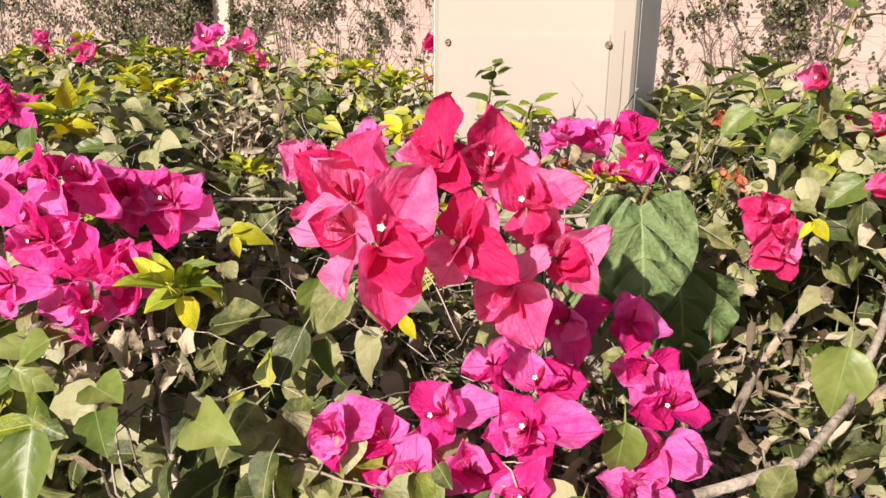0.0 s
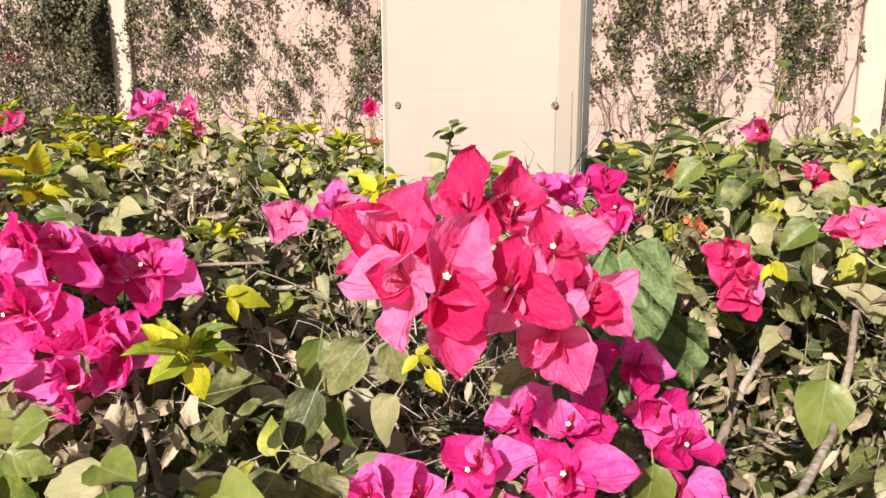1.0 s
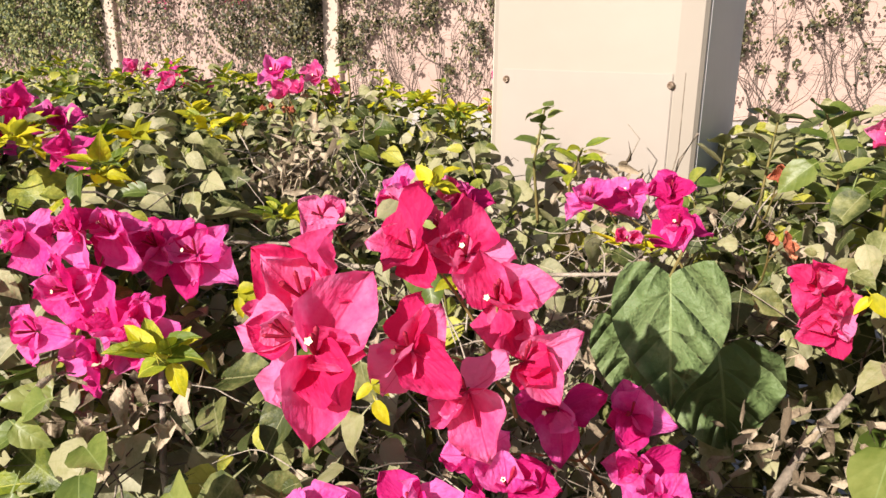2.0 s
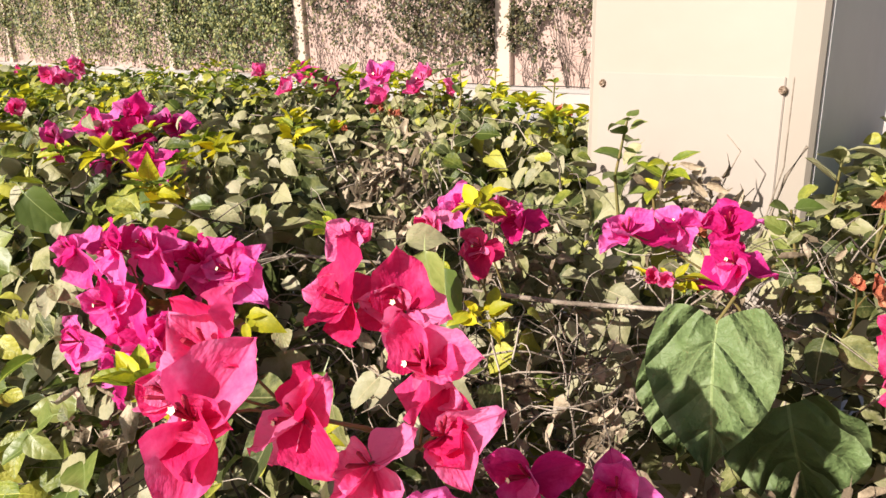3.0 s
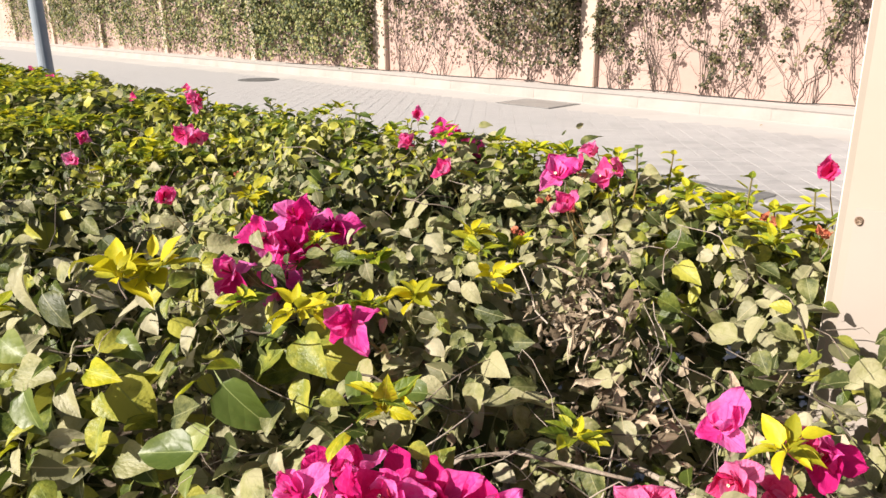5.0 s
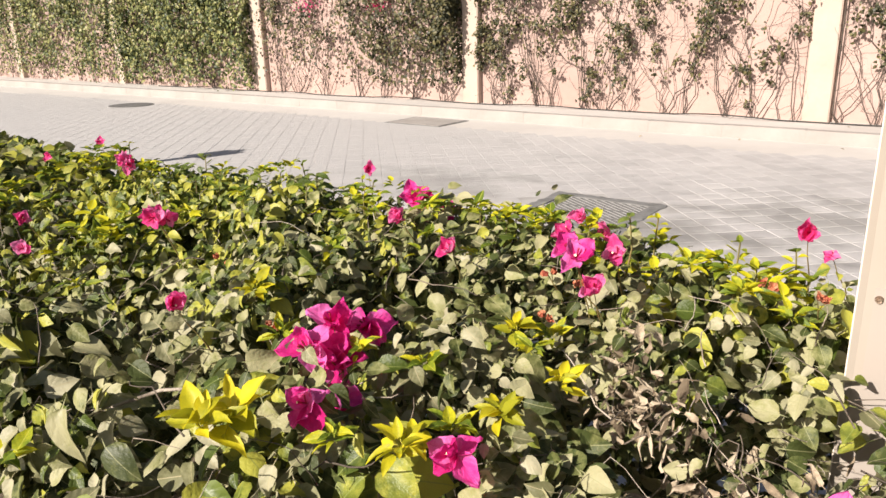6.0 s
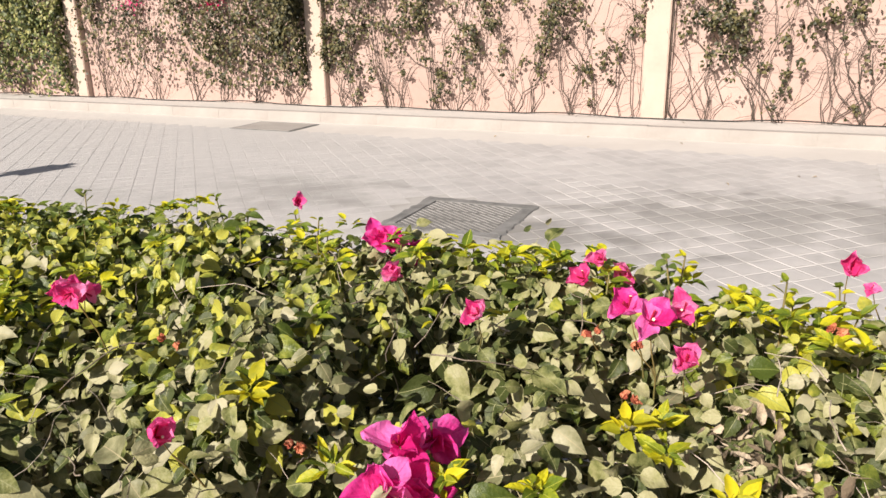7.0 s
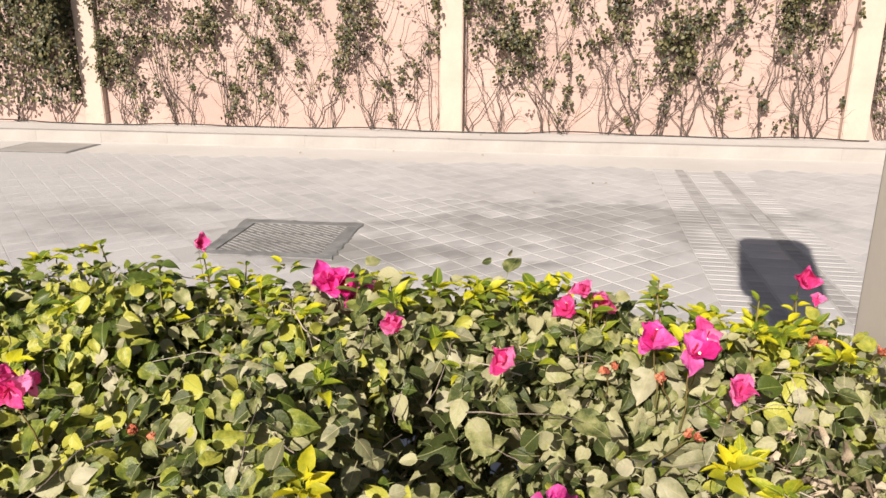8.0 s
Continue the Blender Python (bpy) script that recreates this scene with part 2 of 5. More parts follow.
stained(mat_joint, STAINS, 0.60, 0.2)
mat_kerb = material("kerb_concrete", [(0.30, 0.275, 0.255), (0.34, 0.313, 0.292), (0.37, 0.342, 0.32)], 0.85, 2.5, 0.5, 110, "object", 0.15)
mat_wall = material("peach_render", [(0.368, 0.259, 0.224), (0.415, 0.299, 0.262), (0.458, 0.336, 0.297)], 0.9, 0.9, 0.35, 70, fine=0.3, speckle=(2.2, 0.64, (0.40, 0.275, 0.215)))
mat_pillar = material("cream_render", [(0.42, 0.33, 0.277), (0.46, 0.365, 0.308), (0.50, 0.402, 0.342)], 0.88, 1.6, 0.3, 70, fine=0.3)
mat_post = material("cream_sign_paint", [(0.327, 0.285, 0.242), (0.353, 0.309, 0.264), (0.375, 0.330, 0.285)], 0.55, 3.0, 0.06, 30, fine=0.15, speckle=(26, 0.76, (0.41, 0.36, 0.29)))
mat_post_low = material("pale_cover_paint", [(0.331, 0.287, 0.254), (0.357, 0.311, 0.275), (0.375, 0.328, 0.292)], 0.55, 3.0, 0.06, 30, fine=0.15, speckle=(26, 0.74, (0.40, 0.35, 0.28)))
# column paint raised and cooled: sky and bounce light on the right face
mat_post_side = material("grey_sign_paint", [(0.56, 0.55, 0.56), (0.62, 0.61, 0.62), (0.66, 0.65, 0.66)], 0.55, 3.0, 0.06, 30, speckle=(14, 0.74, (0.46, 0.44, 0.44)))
# column paint raised further: sunlight painted into the dim left face
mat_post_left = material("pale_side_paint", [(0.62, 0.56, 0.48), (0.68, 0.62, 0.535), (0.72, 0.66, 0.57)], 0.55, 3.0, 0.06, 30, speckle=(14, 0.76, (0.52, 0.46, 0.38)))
mat_bolt = material("rusty_bolt", [(0.16, 0.09, 0.05), (0.34, 0.27, 0.21)], 0.5, 220, 0.5, 300, metal=0.6)
mat_pole = material("galvanised_pole", [(0.24, 0.28, 0.33), (0.33, 0.37, 0.42)], 0.5, 5, 0.1, 60)
mat_iron = material("cast_iron", [(0.09, 0.088, 0.085), (0.135, 0.132, 0.128), (0.19, 0.186, 0.18)], 0.75, 12, 0.6, 120)
mat_collar = material("grate_collar", [(0.12, 0.118, 0.115), (0.19, 0.187, 0.183), (0.26, 0.255, 0.25)], 0.85, 6, 0.6, 120)
# the pipe's own black, also the painted darkness below the grate
mat_pipe_pit_shade = material("black_pipe", [(0.015, 0.014, 0.013), (0.035, 0.03, 0.027)], 0.6, 10)
mat_vine_leaf = material("vine_leaf", [(0.022, 0.024, 0.009), (0.046, 0.047, 0.017), (0.080, 0.076, 0.028), (0.155, 0.135, 0.06)], 0.5, 3.0, 0.1, 60, "island", 0.7, 0.15)
mat_vine_dense = material("dense_vine_leaf", [(0.030, 0.044, 0.014), (0.075, 0.098, 0.028), (0.16, 0.18, 0.055), (0.30, 0.29, 0.11)], 0.5, 3.0, 0.1, 60, "island", 0.7, 0.18)
mat_vine_stem = material("vine_stem", [(0.045, 0.034, 0.028), (0.09, 0.07, 0.058), (0.16, 0.13, 0.105)], 0.85, 6, 0.4, 60, "island", 0.4)
mat_wire = material("grey_wire", [(0.16, 0.145, 0.13), (0.24, 0.22, 0.20)], 0.6, 8, metal=0.3)


# ---- building helpers ----
rng = np.random.default_rng(7)


def link(name, mesh, mat, parent=None, label="", smooth=False):
    if mat and not mesh.materials:
        mesh.materials.append(mat)
    if smooth:
        mesh.polygons.foreach_set("use_smooth", np.ones(len(mesh.polygons), bool))
    ob = new(name, mesh)
    ob.parent = parent
    if label:
        tagged(ob, label)
    return ob


def part(name, bm, mat, parent, label="", smooth=False):
    mesh = bpy.data.meshes.new(name)
    bm.to_mesh(mesh)
    bm.free()
    return link(name, mesh, mat, parent, label, smooth)


def thing(name, place, label, category, group="", kind=""):
    ob = new(name)
    ob.empty_display_size = 0.1
    ob.location = place
    return tagged(ob, label, category, group, kind)


def box(x0, x1, y0, y1, z0, z1, bevel=0.0, segments=2):
    bm = bmesh.new()
    bmesh.ops.create_cube(bm, size=1)
    bmesh.ops.scale(bm, vec=(x1 - x0, y1 - y0, z1 - z0), verts=bm.verts)
    bmesh.ops.translate(bm, vec=((x0 + x1) / 2, (y0 + y1) / 2, (z0 + z1) / 2), verts=bm.verts)
    if bevel:
        bmesh.ops.bevel(bm, geom=list(bm.edges), offset=bevel, segments=segments, affect="EDGES")
    return bm


def mesh_from(name, verts, tris, mat, smooth=True, flat=None):
    """One mesh from numpy arrays of places and triangles; flat gives each corner's place on the unrolled leaf."""
    me = bpy.data.meshes.new(name)
    verts, tris = np.asarray(verts, np.float32), np.asarray(tris, np.int32)
    me.vertices.add(len(verts))
    me.vertices.foreach_set("co", verts.ravel())
    me.loops.add(tris.size)
    me.loops.foreach_set("vertex_index", tris.ravel())
    me.polygons.add(len(tris))
    me.polygons.foreach_set("loop_start", np.arange(0, tris.size, 3, dtype=np.int32))
    me.polygons.foreach_set("use_smooth", np.full(len(tris), smooth))
    me.materials.append(mat)
    if flat is not None:
        me.uv_layers.new(name="leaf").uv.foreach_set("vector", np.asarray(flat, np.float32)[tris.ravel()].ravel())
    me.update(calc_edges=True)
    me.validate()
    return me


def leaf_shape(width=0.72, droop=0.25, fold=0.25, twist=0.0, rows=5, tip=1.0, wave=0.0, cols=5):
    """A leaf 1 long along y with its face to z: places and triangles, round at the base and drawn out to a point, with a short stalk."""
    ts = np.concatenate([[0.0, 0.06], np.linspace(0.06, 0.80, rows - 2)[1:]]) if rows > 4 else np.array([0.0, 0.2, 0.62])
    vs, fs = [], []
    for t in ts:
        half = width * 0.5 * (0.10 if t == 0 else t ** 0.46 * (1 - t) ** 0.98 / 0.416)
        a = twist * t
        for k in range(cols):
            q = 2 * k / (cols - 1) - 1
            x, z = q * half, fold * (0.55 * abs(q) + 0.45 * q * q) * half - droop * t * t + wave * math.sin(7 * t + 2 * q) * abs(q)
            vs.append((x * math.cos(a) - z * math.sin(a), t * tip - 0.15 * droop * t, x * math.sin(a) + z * math.cos(a)))
    for i in range(len(ts) - 1):
        for k in range(cols - 1):
            a = cols * i + k
            fs += [(a, a + 1, a + cols + 1), (a, a + cols + 1, a + cols)]
    n = len(vs)
    vs.append((0.0, tip - 0.15 * droop, -droop - 0.04))
    fs += [(n - cols + k, n - cols + k + 1, n) for k in range(cols - 1)]
    vs += [(-0.02, 0, 0), (0.02, 0, 0), (0, -0.28, -0.10)]
    fs.append((n + 3, n + 2, n + 1))
    return np.array(vs), np.array(fs)


def turned(ydir, normal):
    """Turns (n, 3, 3) whose second axis is ydir and whose third is about normal."""
    y = ydir / np.linalg.norm(ydir, axis=1, keepdims=True)
    x = np.cross(y, normal)
    x /= np.linalg.norm(x, axis=1, keepdims=True) + 1e-9
    return np.stack([x, y, np.cross(x, y)], axis=2)


def scatter(name, places, ydir, normal, size, shapes, mat, parent):
    """Many leaves in one mesh."""
    turns, pick = turned(ydir, normal), rng.integers(0, len(shapes), len(places))
    allv, allf, flat, base = [], [], [], 0
    for k, (vs, fs) in enumerate(shapes):
        sel = np.nonzero(pick == k)[0]
        if not len(sel):
            continue
        v = np.einsum("nij,vj->nvi", turns[sel], vs) * size[sel, None, None] + places[sel, None, :]
        f = fs[None] + (np.arange(len(sel)) * len(vs))[:, None, None] + base
        base += v.shape[0] * v.shape[1]
        allv.append(v.reshape(-1, 3))
        flat.append(np.tile(vs[:, :2], (len(sel), 1)))
        allf.append(f.reshape(-1, 3))
    ob = link(name, mesh_from(name, np.concatenate(allv), np.concatenate(allf), mat, True, np.concatenate(flat)), mat, parent)
    return tagged(ob, kind="stuff")


def tube(points, r0, r1, sides=5):
    """Places and triangles of a tapering round stem along points."""
    pts = np.asarray(points, float)
    n = len(pts)
    along = np.gradient(pts, axis=0)
    along /= np.linalg.norm(along, axis=1, keepdims=True) + 1e-9
    ref = np.where(np.abs(along[:, 2:3]) > 0.9, np.array([[1.0, 0, 0]]), np.array([[0, 0, 1.0]]))
    u = np.cross(along, ref)
    u /= np.linalg.norm(u, axis=1, keepdims=True) + 1e-9
    w = np.cross(along, u)
    ang = np.linspace(0, 2 * np.pi, sides, endpoint=False)
    rad = np.linspace(r0, r1, n)[:, None, None]
    v = (pts[:, None] + rad * (np.cos(ang)[None, :, None] * u[:, None] + np.sin(ang)[None, :, None] * w[:, None])).reshape(-1, 3)
    f = []
    for i in range(n - 1):
        for k in range(sides):
            a, b = i * sides + k, i * sides + (k + 1) % sides
            f += [(a, b, b + sides), (a, b + sides, a + sides)]
    return v, np.array(f)


def joined(pieces):
    base, vs, fs = 0, [], []
    for v, f in pieces:
        vs.append(v)
        fs.append(f + base)
        base += len(v)
    return np.concatenate(vs), np.concatenate(fs)


def wander(start, way, length, steps, bend):
    """A crooked line from start."""
    p, d = np.array(start, float), np.array(way, float)
    d /= np.linalg.norm(d)
    pts = [p.copy()]
    for _ in range(steps):
        d = d + rng.normal(0, bend, 3)
        d /= np.linalg.norm(d)
        p = p + d * length / steps
        pts.append(p.copy())
    return pts


# ---- ground, road, kerb, wall ----
WALL_Y, KERB_Y, BED_Z = 10.99, 9.95, 0.13
tagged(part("ground", box(-300, 300, -200, 400, -0.5, -0.03), mat_sand, None), "pale sandy open ground", "ground", kind="structure")
tagged(part("planting_bed", box(-80, 14, -0.15, 1.75, -0.03, 0.05), mat_soil, None), "dark dry soil bed under the hedge", "soil", kind="structure")
road = tagged(part("road", box(-80, 14, 1.75, 8.95, -0.03, -0.003), mat_joint, None), "sandy bedded road of grey pavers", "road", kind="structure")
tagged(part("gutter", box(-80, 14, 8.95, KERB_Y, -0.03, -0.0015), mat_gutter, None), "smooth dusty concrete gutter strip along the kerb", "gutter", kind="structure")
tagged(part("verge", box(-80, 14, KERB_Y + 0.15, WALL_Y + 0.1, -0.03, BED_Z), mat_gutter, None), "narrow dusty verge between kerb and wall", "verge", kind="structure")

kerb = thing("kerb", (0, KERB_Y, 0), "pale concrete kerb of one metre stones", "kerb", kind="structure")
stone_bm = box(0.0002, 0.9998, 0, 0.15, -0.03, 0.160, 0.003)
stone = bpy.data.meshes.new("kerb_stone")
stone_bm.to_mesh(stone)
stone_bm.free()
for i in range(-40, 8):
    link("kerb_stone", stone, mat_kerb, kerb).location = (i, 0, rng.uniform(-0.004, 0.002))

wall = tagged(part("wall_north", box(-80, 14, WALL_Y + 0.10, WALL_Y + 0.32, 0.0, 3.1), mat_wall, None),
              "peach rendered boundary wall overgrown with climbers", "wall", kind="structure")
part("coping", box(-80, 14, WALL_Y + 0.04, WALL_Y + 0.38, 3.1, 3.18, 0.012), mat_pillar, wall)
pillar_bm = box(-0.33, 0, -0.02, 0.14, 0.0, 3.26, 0.012)
pillar = bpy.data.meshes.new("pillar")
pillar_bm.to_mesh(pillar)
pillar_bm.free()
PILLARS = [-0.93 + 5.6 * k for k in range(-13, 3)]
for px in PILLARS:
    link("pillar", pillar, mat_pillar, wall, "cream rendered pillar").location = (px, WALL_Y, 0)

# ---- sign post by the hedge ----
PX0, PX1, PY0, PY1 = 0.797, 1.102, 1.045, 1.455
post = thing("sign_post", ((PX0 + PX1) / 2, 1.25, 0), "cream white metal sign column with shaded grey side", "sign post")


def place_in(ob, parent):
    ob.location = ob.location - parent.location
    return ob


bm = bmesh.new()
outline = ((PX0 + 0.010, PY0), (PX1 - 0.034, PY0), (PX1 - 0.005, PY0 + 0.007), (PX1, PY0 + 0.014), (PX1, PY1 - 0.02), (PX1 - 0.02, PY1), (PX0 + 0.02, PY1), (PX0, PY1 - 0.02), (PX0, PY0 + 0.008))
low = [bm.verts.new((x, y, 0.0)) for x, y in outline]
high = [bm.verts.new((x, y, 2.12)) for x, y in outline]
for k in range(len(outline)):
    q = (k + 1) % len(outline)
    bm.faces.new((low[k], low[q], high[q], high[k]))
bm.faces.new(low[::-1])
bm.faces.new(high)
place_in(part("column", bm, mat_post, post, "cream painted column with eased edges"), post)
# added sheets over both sides whose colour carries the extra light
place_in(part("side_panel", box(PX1 - 0.004, PX1 + 0.002, PY0 + 0.020, PY1 - 0.026, 0.05, 2.10, 0.001), mat_post_side, post, "added side sheet, cool sky light put into its grey"), post)
place_in(part("side_panel", box(PX0 - 0.002, PX0 + 0.004, PY0 + 0.010, PY1 - 0.026, 0.05, 2.10, 0.001), mat_post_left, post, "added side sheet, cream brightened as if sunlit"), post)
place_in(part("sign_head", box(0.705, 1.195, PY0 + 0.06, PY1 - 0.1, 2.12, 2.92, 0.04, 4), mat_post, post), post)
place_in(part("base_plate", box(PX0 - 0.06, PX1 + 0.06, PY0 - 0.06, PY1 + 0.06, 0.0, 0.06, 0.006), mat_post_side, post), post)
place_in(part("lower_panel", box(PX0 + 0.020, PX1 - 0.036, PY0 - 0.0025, PY0 + 0.004, 0.1, 1.212, 0.001), mat_post_low, post, "thin cream cover plate"), post)
for bx in (0.823, 1.064):
    bm = bmesh.new()
    bmesh.ops.create_cone(bm, cap_ends=True, segments=14, radius1=0.0054, radius2=0.0040, depth=0.004)
    bmesh.ops.rotate(bm, cent=(0, 0, 0), matrix=Matrix.Rotation(radians(90), 3, "X"), verts=bm.verts)
    bmesh.ops.translate(bm, vec=(bx, PY0 - 0.0045, 1.197), verts=bm.verts)
    slot = bmesh.ops.create_cube(bm, size=1)["verts"]
    bmesh.ops.scale(bm, vec=(0.006, 0.0012, 0.0012), verts=slot)
    bmesh.ops.translate(bm, vec=(bx, PY0 - 0.0068, 1.197), verts=slot)
    place_in(part("bolt", bm, mat_bolt, post, "rusty bolt"), post)

# ---- street pole ----
pole = thing("street_pole", (-7.7, 2.67, 0), "grey galvanised street pole behind the hedge", "pole")
bm = bmesh.new()
bmesh.ops.create_cone(bm, cap_ends=True, segments=20, radius1=0.075, radius2=0.068, depth=2.1)
bmesh.ops.translate(bm, vec=(0, 0, 1.05), verts=bm.verts)
part("shaft", bm, mat_pole, pole, smooth=False)
part("flange", box(-0.15, 0.15, -0.15, 0.15, 0, 0.02, 0.004), mat_pole, pole)
part("sign_plate", box(-0.19, 0.19, -0.085, -0.075, 1.74, 2.1, 0.002), mat_pole, pole)

# ---- drain grate and covers ----
grate = thing("drain_grate", (-1.76, 5.52, 0), "dark iron drain grate set in a concrete collar", "drain grate")
R, r = 0.49, 0.40
for x0, x1, y0, y1 in ((-R, R, -R, -r), (-R, R, r, R), (-R, -r, -r, r), (r, R, -r, r)):
    part("collar", box(x0, x1, y0, y1, -0.06, 0.006, 0.004), mat_collar, grate)
bm = bmesh.new()
ring = []
for k in range(72):
    a = 2 * math.pi * k / 72
    reach = 1 / max(abs(math.cos(a)), abs(math.sin(a)))
    inner = (R - 0.02) * reach
    outer = (R + 0.02 + 0.03 * rng.random() ** 2) * reach
    ring.append([bm.verts.new((math.cos(a) * d, math.sin(a) * d, z)) for d, z in ((inner, 0.0075), (outer - 0.012, 0.0065), (outer, -0.002))])
for k in range(72):
    a, b = ring[k], ring[(k + 1) % 72]
    for q in (0, 1):
        bm.faces.new((a[q], a[q + 1], b[q + 1], b[q]))
part("mortar_edge", bm, mat_collar, grate, "rough cement smeared round the grate")
# shallow black slab: the hollow's shade between the slats, given as colour
part("pit", box(-r, r, -r, r, -0.10, -0.045), mat_pipe_pit_shade, grate)
SLANT = radians(-35)
for k in range(-11, 12):
    nx, ny = -math.sin(SLANT), math.cos(SLANT)
    mx, my, ux, uy = nx * k * 0.046, ny * k * 0.046, math.cos(SLANT), math.sin(SLANT)
    lo, hi = -9.0, 9.0
    for c, d in ((mx, ux), (my, uy)):
        a, b = sorted(((-r - c) / d, (r - c) / d))
        lo, hi = max(lo, a), min(hi, b)
    if hi - lo < 0.06:
        continue
    bm = box(lo + 0.012, hi - 0.012, -0.010, 0.010, -0.010, 0.002, 0.002, 1)
    bmesh.ops.rotate(bm, cent=(0, 0, 0), matrix=Matrix.Rotation(SLANT, 3, "Z"), verts=bm.verts)
    bmesh.ops.translate(bm, vec=(mx, my, 0), verts=bm.verts)
    part("slat", bm, mat_iron, grate)
for k in (-1, 1):
    part("bar", box(-r, r, k * 0.13 - 0.01, k * 0.13 + 0.01, -0.044, -0.002), mat_iron, grate)
cover = thing("inspection_cover", (-6.45, 9.38, 0), "worn concrete inspection cover beside the kerb", "cover")
part("frame_ring", box(-0.55, 0.55, -0.40, 0.40, -0.02, 0.006, 0.004), mat_collar, cover)
part("lid", box(-0.50, 0.50, -0.35, 0.35, -0.02, 0.010, 0.004), mat_kerb, cover)
cover = thing("manhole_cover", (-13.6, 8.6, 0), "dark round iron manhole cover in the road", "cover")
bm = bmesh.new()
bmesh.ops.create_cone(bm, cap_ends=True, segments=32, radius1=0.45, radius2=0.44, depth=0.02)
part("lid", bm, mat_iron, cover)

DEBRIS = leaf_shape(0.6, 0.5, 0.5, 0.8, 5)
debris_mesh = mesh_from("fallen_leaf", DEBRIS[0], DEBRIS[1], mat_dry)
for x, y, z in ((0.79, 8.01, 0.004), (0.16, 7.46, 0.004), (-0.54, 9.66, 0.002), (-1.73, 9.84, 0.002), (-0.64, 10.6, BED_Z + 0.003), (2.68, 10.7, BED_Z + 0.003), (0.95, 8.05, 0.004), (-2.9, 9.5, 0.002)):
    ob = tagged(new("fallen_leaf", debris_mesh), "small curled dry brown leaf lying on the road", "leaf", "fallen leaves on the road")
    a = rng.uniform(0, 6.28)
    ob.matrix_basis = Matrix.Translation((x, y, z + 0.012)) @ Matrix.Rotation(a, 4, "Z") @ Matrix.Scale(0.05, 4)

# ---- irrigation pipe ----
pts = []
for i in range(160):
    x = -16 + i * 0.13
    pts.append((x, WALL_Y - 0.10 + 0.05 * math.sin(x * 1.3) + 0.02 * math.sin(4 * x), BED_Z + 0.012 + max(0, 0.03 * math.sin(x * 2.1))))
pipe = link("irrigation_pipe", mesh_from("irrigation_pipe", *tube(pts, 0.010, 0.010, 6), mat_pipe_pit_shade), mat_pipe_pit_shade)
tagged(pipe, "thin black irrigation pipe along the wall foot", "pipe")

# ---- climbers on the wall ----
VINE_SHAPES = [leaf_shape(0.8, d, f, 0, 4, cols=3) for d, f in ((0.1, 0.3), (0.4, 0.1), (0.2, -0.2))]


def vine(x, x0, x1, stems, leaves, low, top, thick, fill, label):
    """One climber rooted at x: woody stems fanning up the wall between x0 and x1, with leaves in small hanging clumps."""
    ob = thing("climbing_vine", (x, WALL_Y + 0.02, BED_Z), label, "climber", "climbers on the wall")
    org, nodes = np.array(ob.location), []
    for s in range(stems):
        n = 20
        lean = rng.normal(0, 0.40) if s else rng.normal(0, 0.10)
        xs = x + rng.normal(0, 0.03) + np.cumsum(rng.normal(lean * 0.13, 0.046, n) + 0.03 * np.sin(np.arange(n) * rng.uniform(0.5, 1.1) + rng.uniform(0, 6))) - lean * 0.13
        zs = BED_Z - 0.02 + np.cumsum(np.concatenate([[0], np.abs(rng.normal(0.145, 0.04, n - 1))]))
        ys = WALL_Y + 0.05 - np.abs(np.cumsum(rng.normal(0.003, 0.014, n)))
        ys[0] = WALL_Y + 0.02 + rng.normal(0, 0.02)
        line = np.stack([np.clip(xs, x0, x1), ys, np.minimum(zs, top - rng.uniform(0, 0.1))], 1)
        nodes.append(line[4:])
        r0 = rng.uniform(0.0040, 0.0095) * thick
        pieces = [tube(line - org, r0, 0.0022, 5)]
        for t in range(rng.integers(6, 11)):
            k = rng.integers(1, n - 2)
            tw = np.array(wander(line[k], (rng.normal(0, 0.75), -0.10, rng.uniform(0.15, 1)), rng.uniform(0.2, 0.8), 7, 0.34))
            tw[:, 1] = np.minimum(tw[:, 1], WALL_Y + 0.085)
            tw[:, 0], tw[:, 2] = np.clip(tw[:, 0], x0, x1), np.minimum(tw[:, 2], top)
            pieces.append(tube(tw - org, 0.0036, 0.0014, 3))
            if tw[0, 2] > low - 0.2 or rng.random() < 0.3:
                nodes.append(tw[3:])
        link("stem", mesh_from("stem", *joined(pieces), mat_vine_stem), mat_vine_stem, ob)
    nodes = np.concatenate(nodes)
    weight = np.clip((nodes[:, 2] - low) / (top - low), 0.06, 1) * (0.35 + np.clip(np.sin(2.9 * nodes[:, 0] + 1.7 * nodes[:, 2]) + np.sin(5.3 * nodes[:, 0] - 3.1 * nodes[:, 2] + 1.0), 0, 2))
    clump = nodes[rng.choice(len(nodes), max(5, leaves // (16 if fill else 11)), p=weight / weight.sum())]
    c = clump[rng.integers(0, len(clump), leaves)]
    spread = rng.uniform(0.4, 1.3, (leaves, 1))
    P = c + rng.normal(0, 1, (leaves, 3)) * spread * np.array([0.05, 0.045, 0.06]) + np.array([0, -0.05, -0.02])
    if fill:
        f = rng.random(leaves) < fill
        P[f, 0] = np.clip(rng.normal(x, (x1 - x0) * 0.13, f.sum()), x0, x1)
        P[f, 2] = low + (top - low) * rng.random(f.sum()) ** 0.8
        P[:, 1] -= np.abs(rng.normal(0, 0.24, leaves)) * (0.5 + 0.5 * np.sin(P[:, 0] * 3.1 + P[:, 2] * 2.3))
    P[:, 1] = np.minimum(P[:, 1], WALL_Y + 0.085)
    P[:, 0] = np.clip(P[:, 0], x0, x1)
    P[:, 2] = np.clip(P[:, 2], BED_Z + 0.03, top + 0.05)
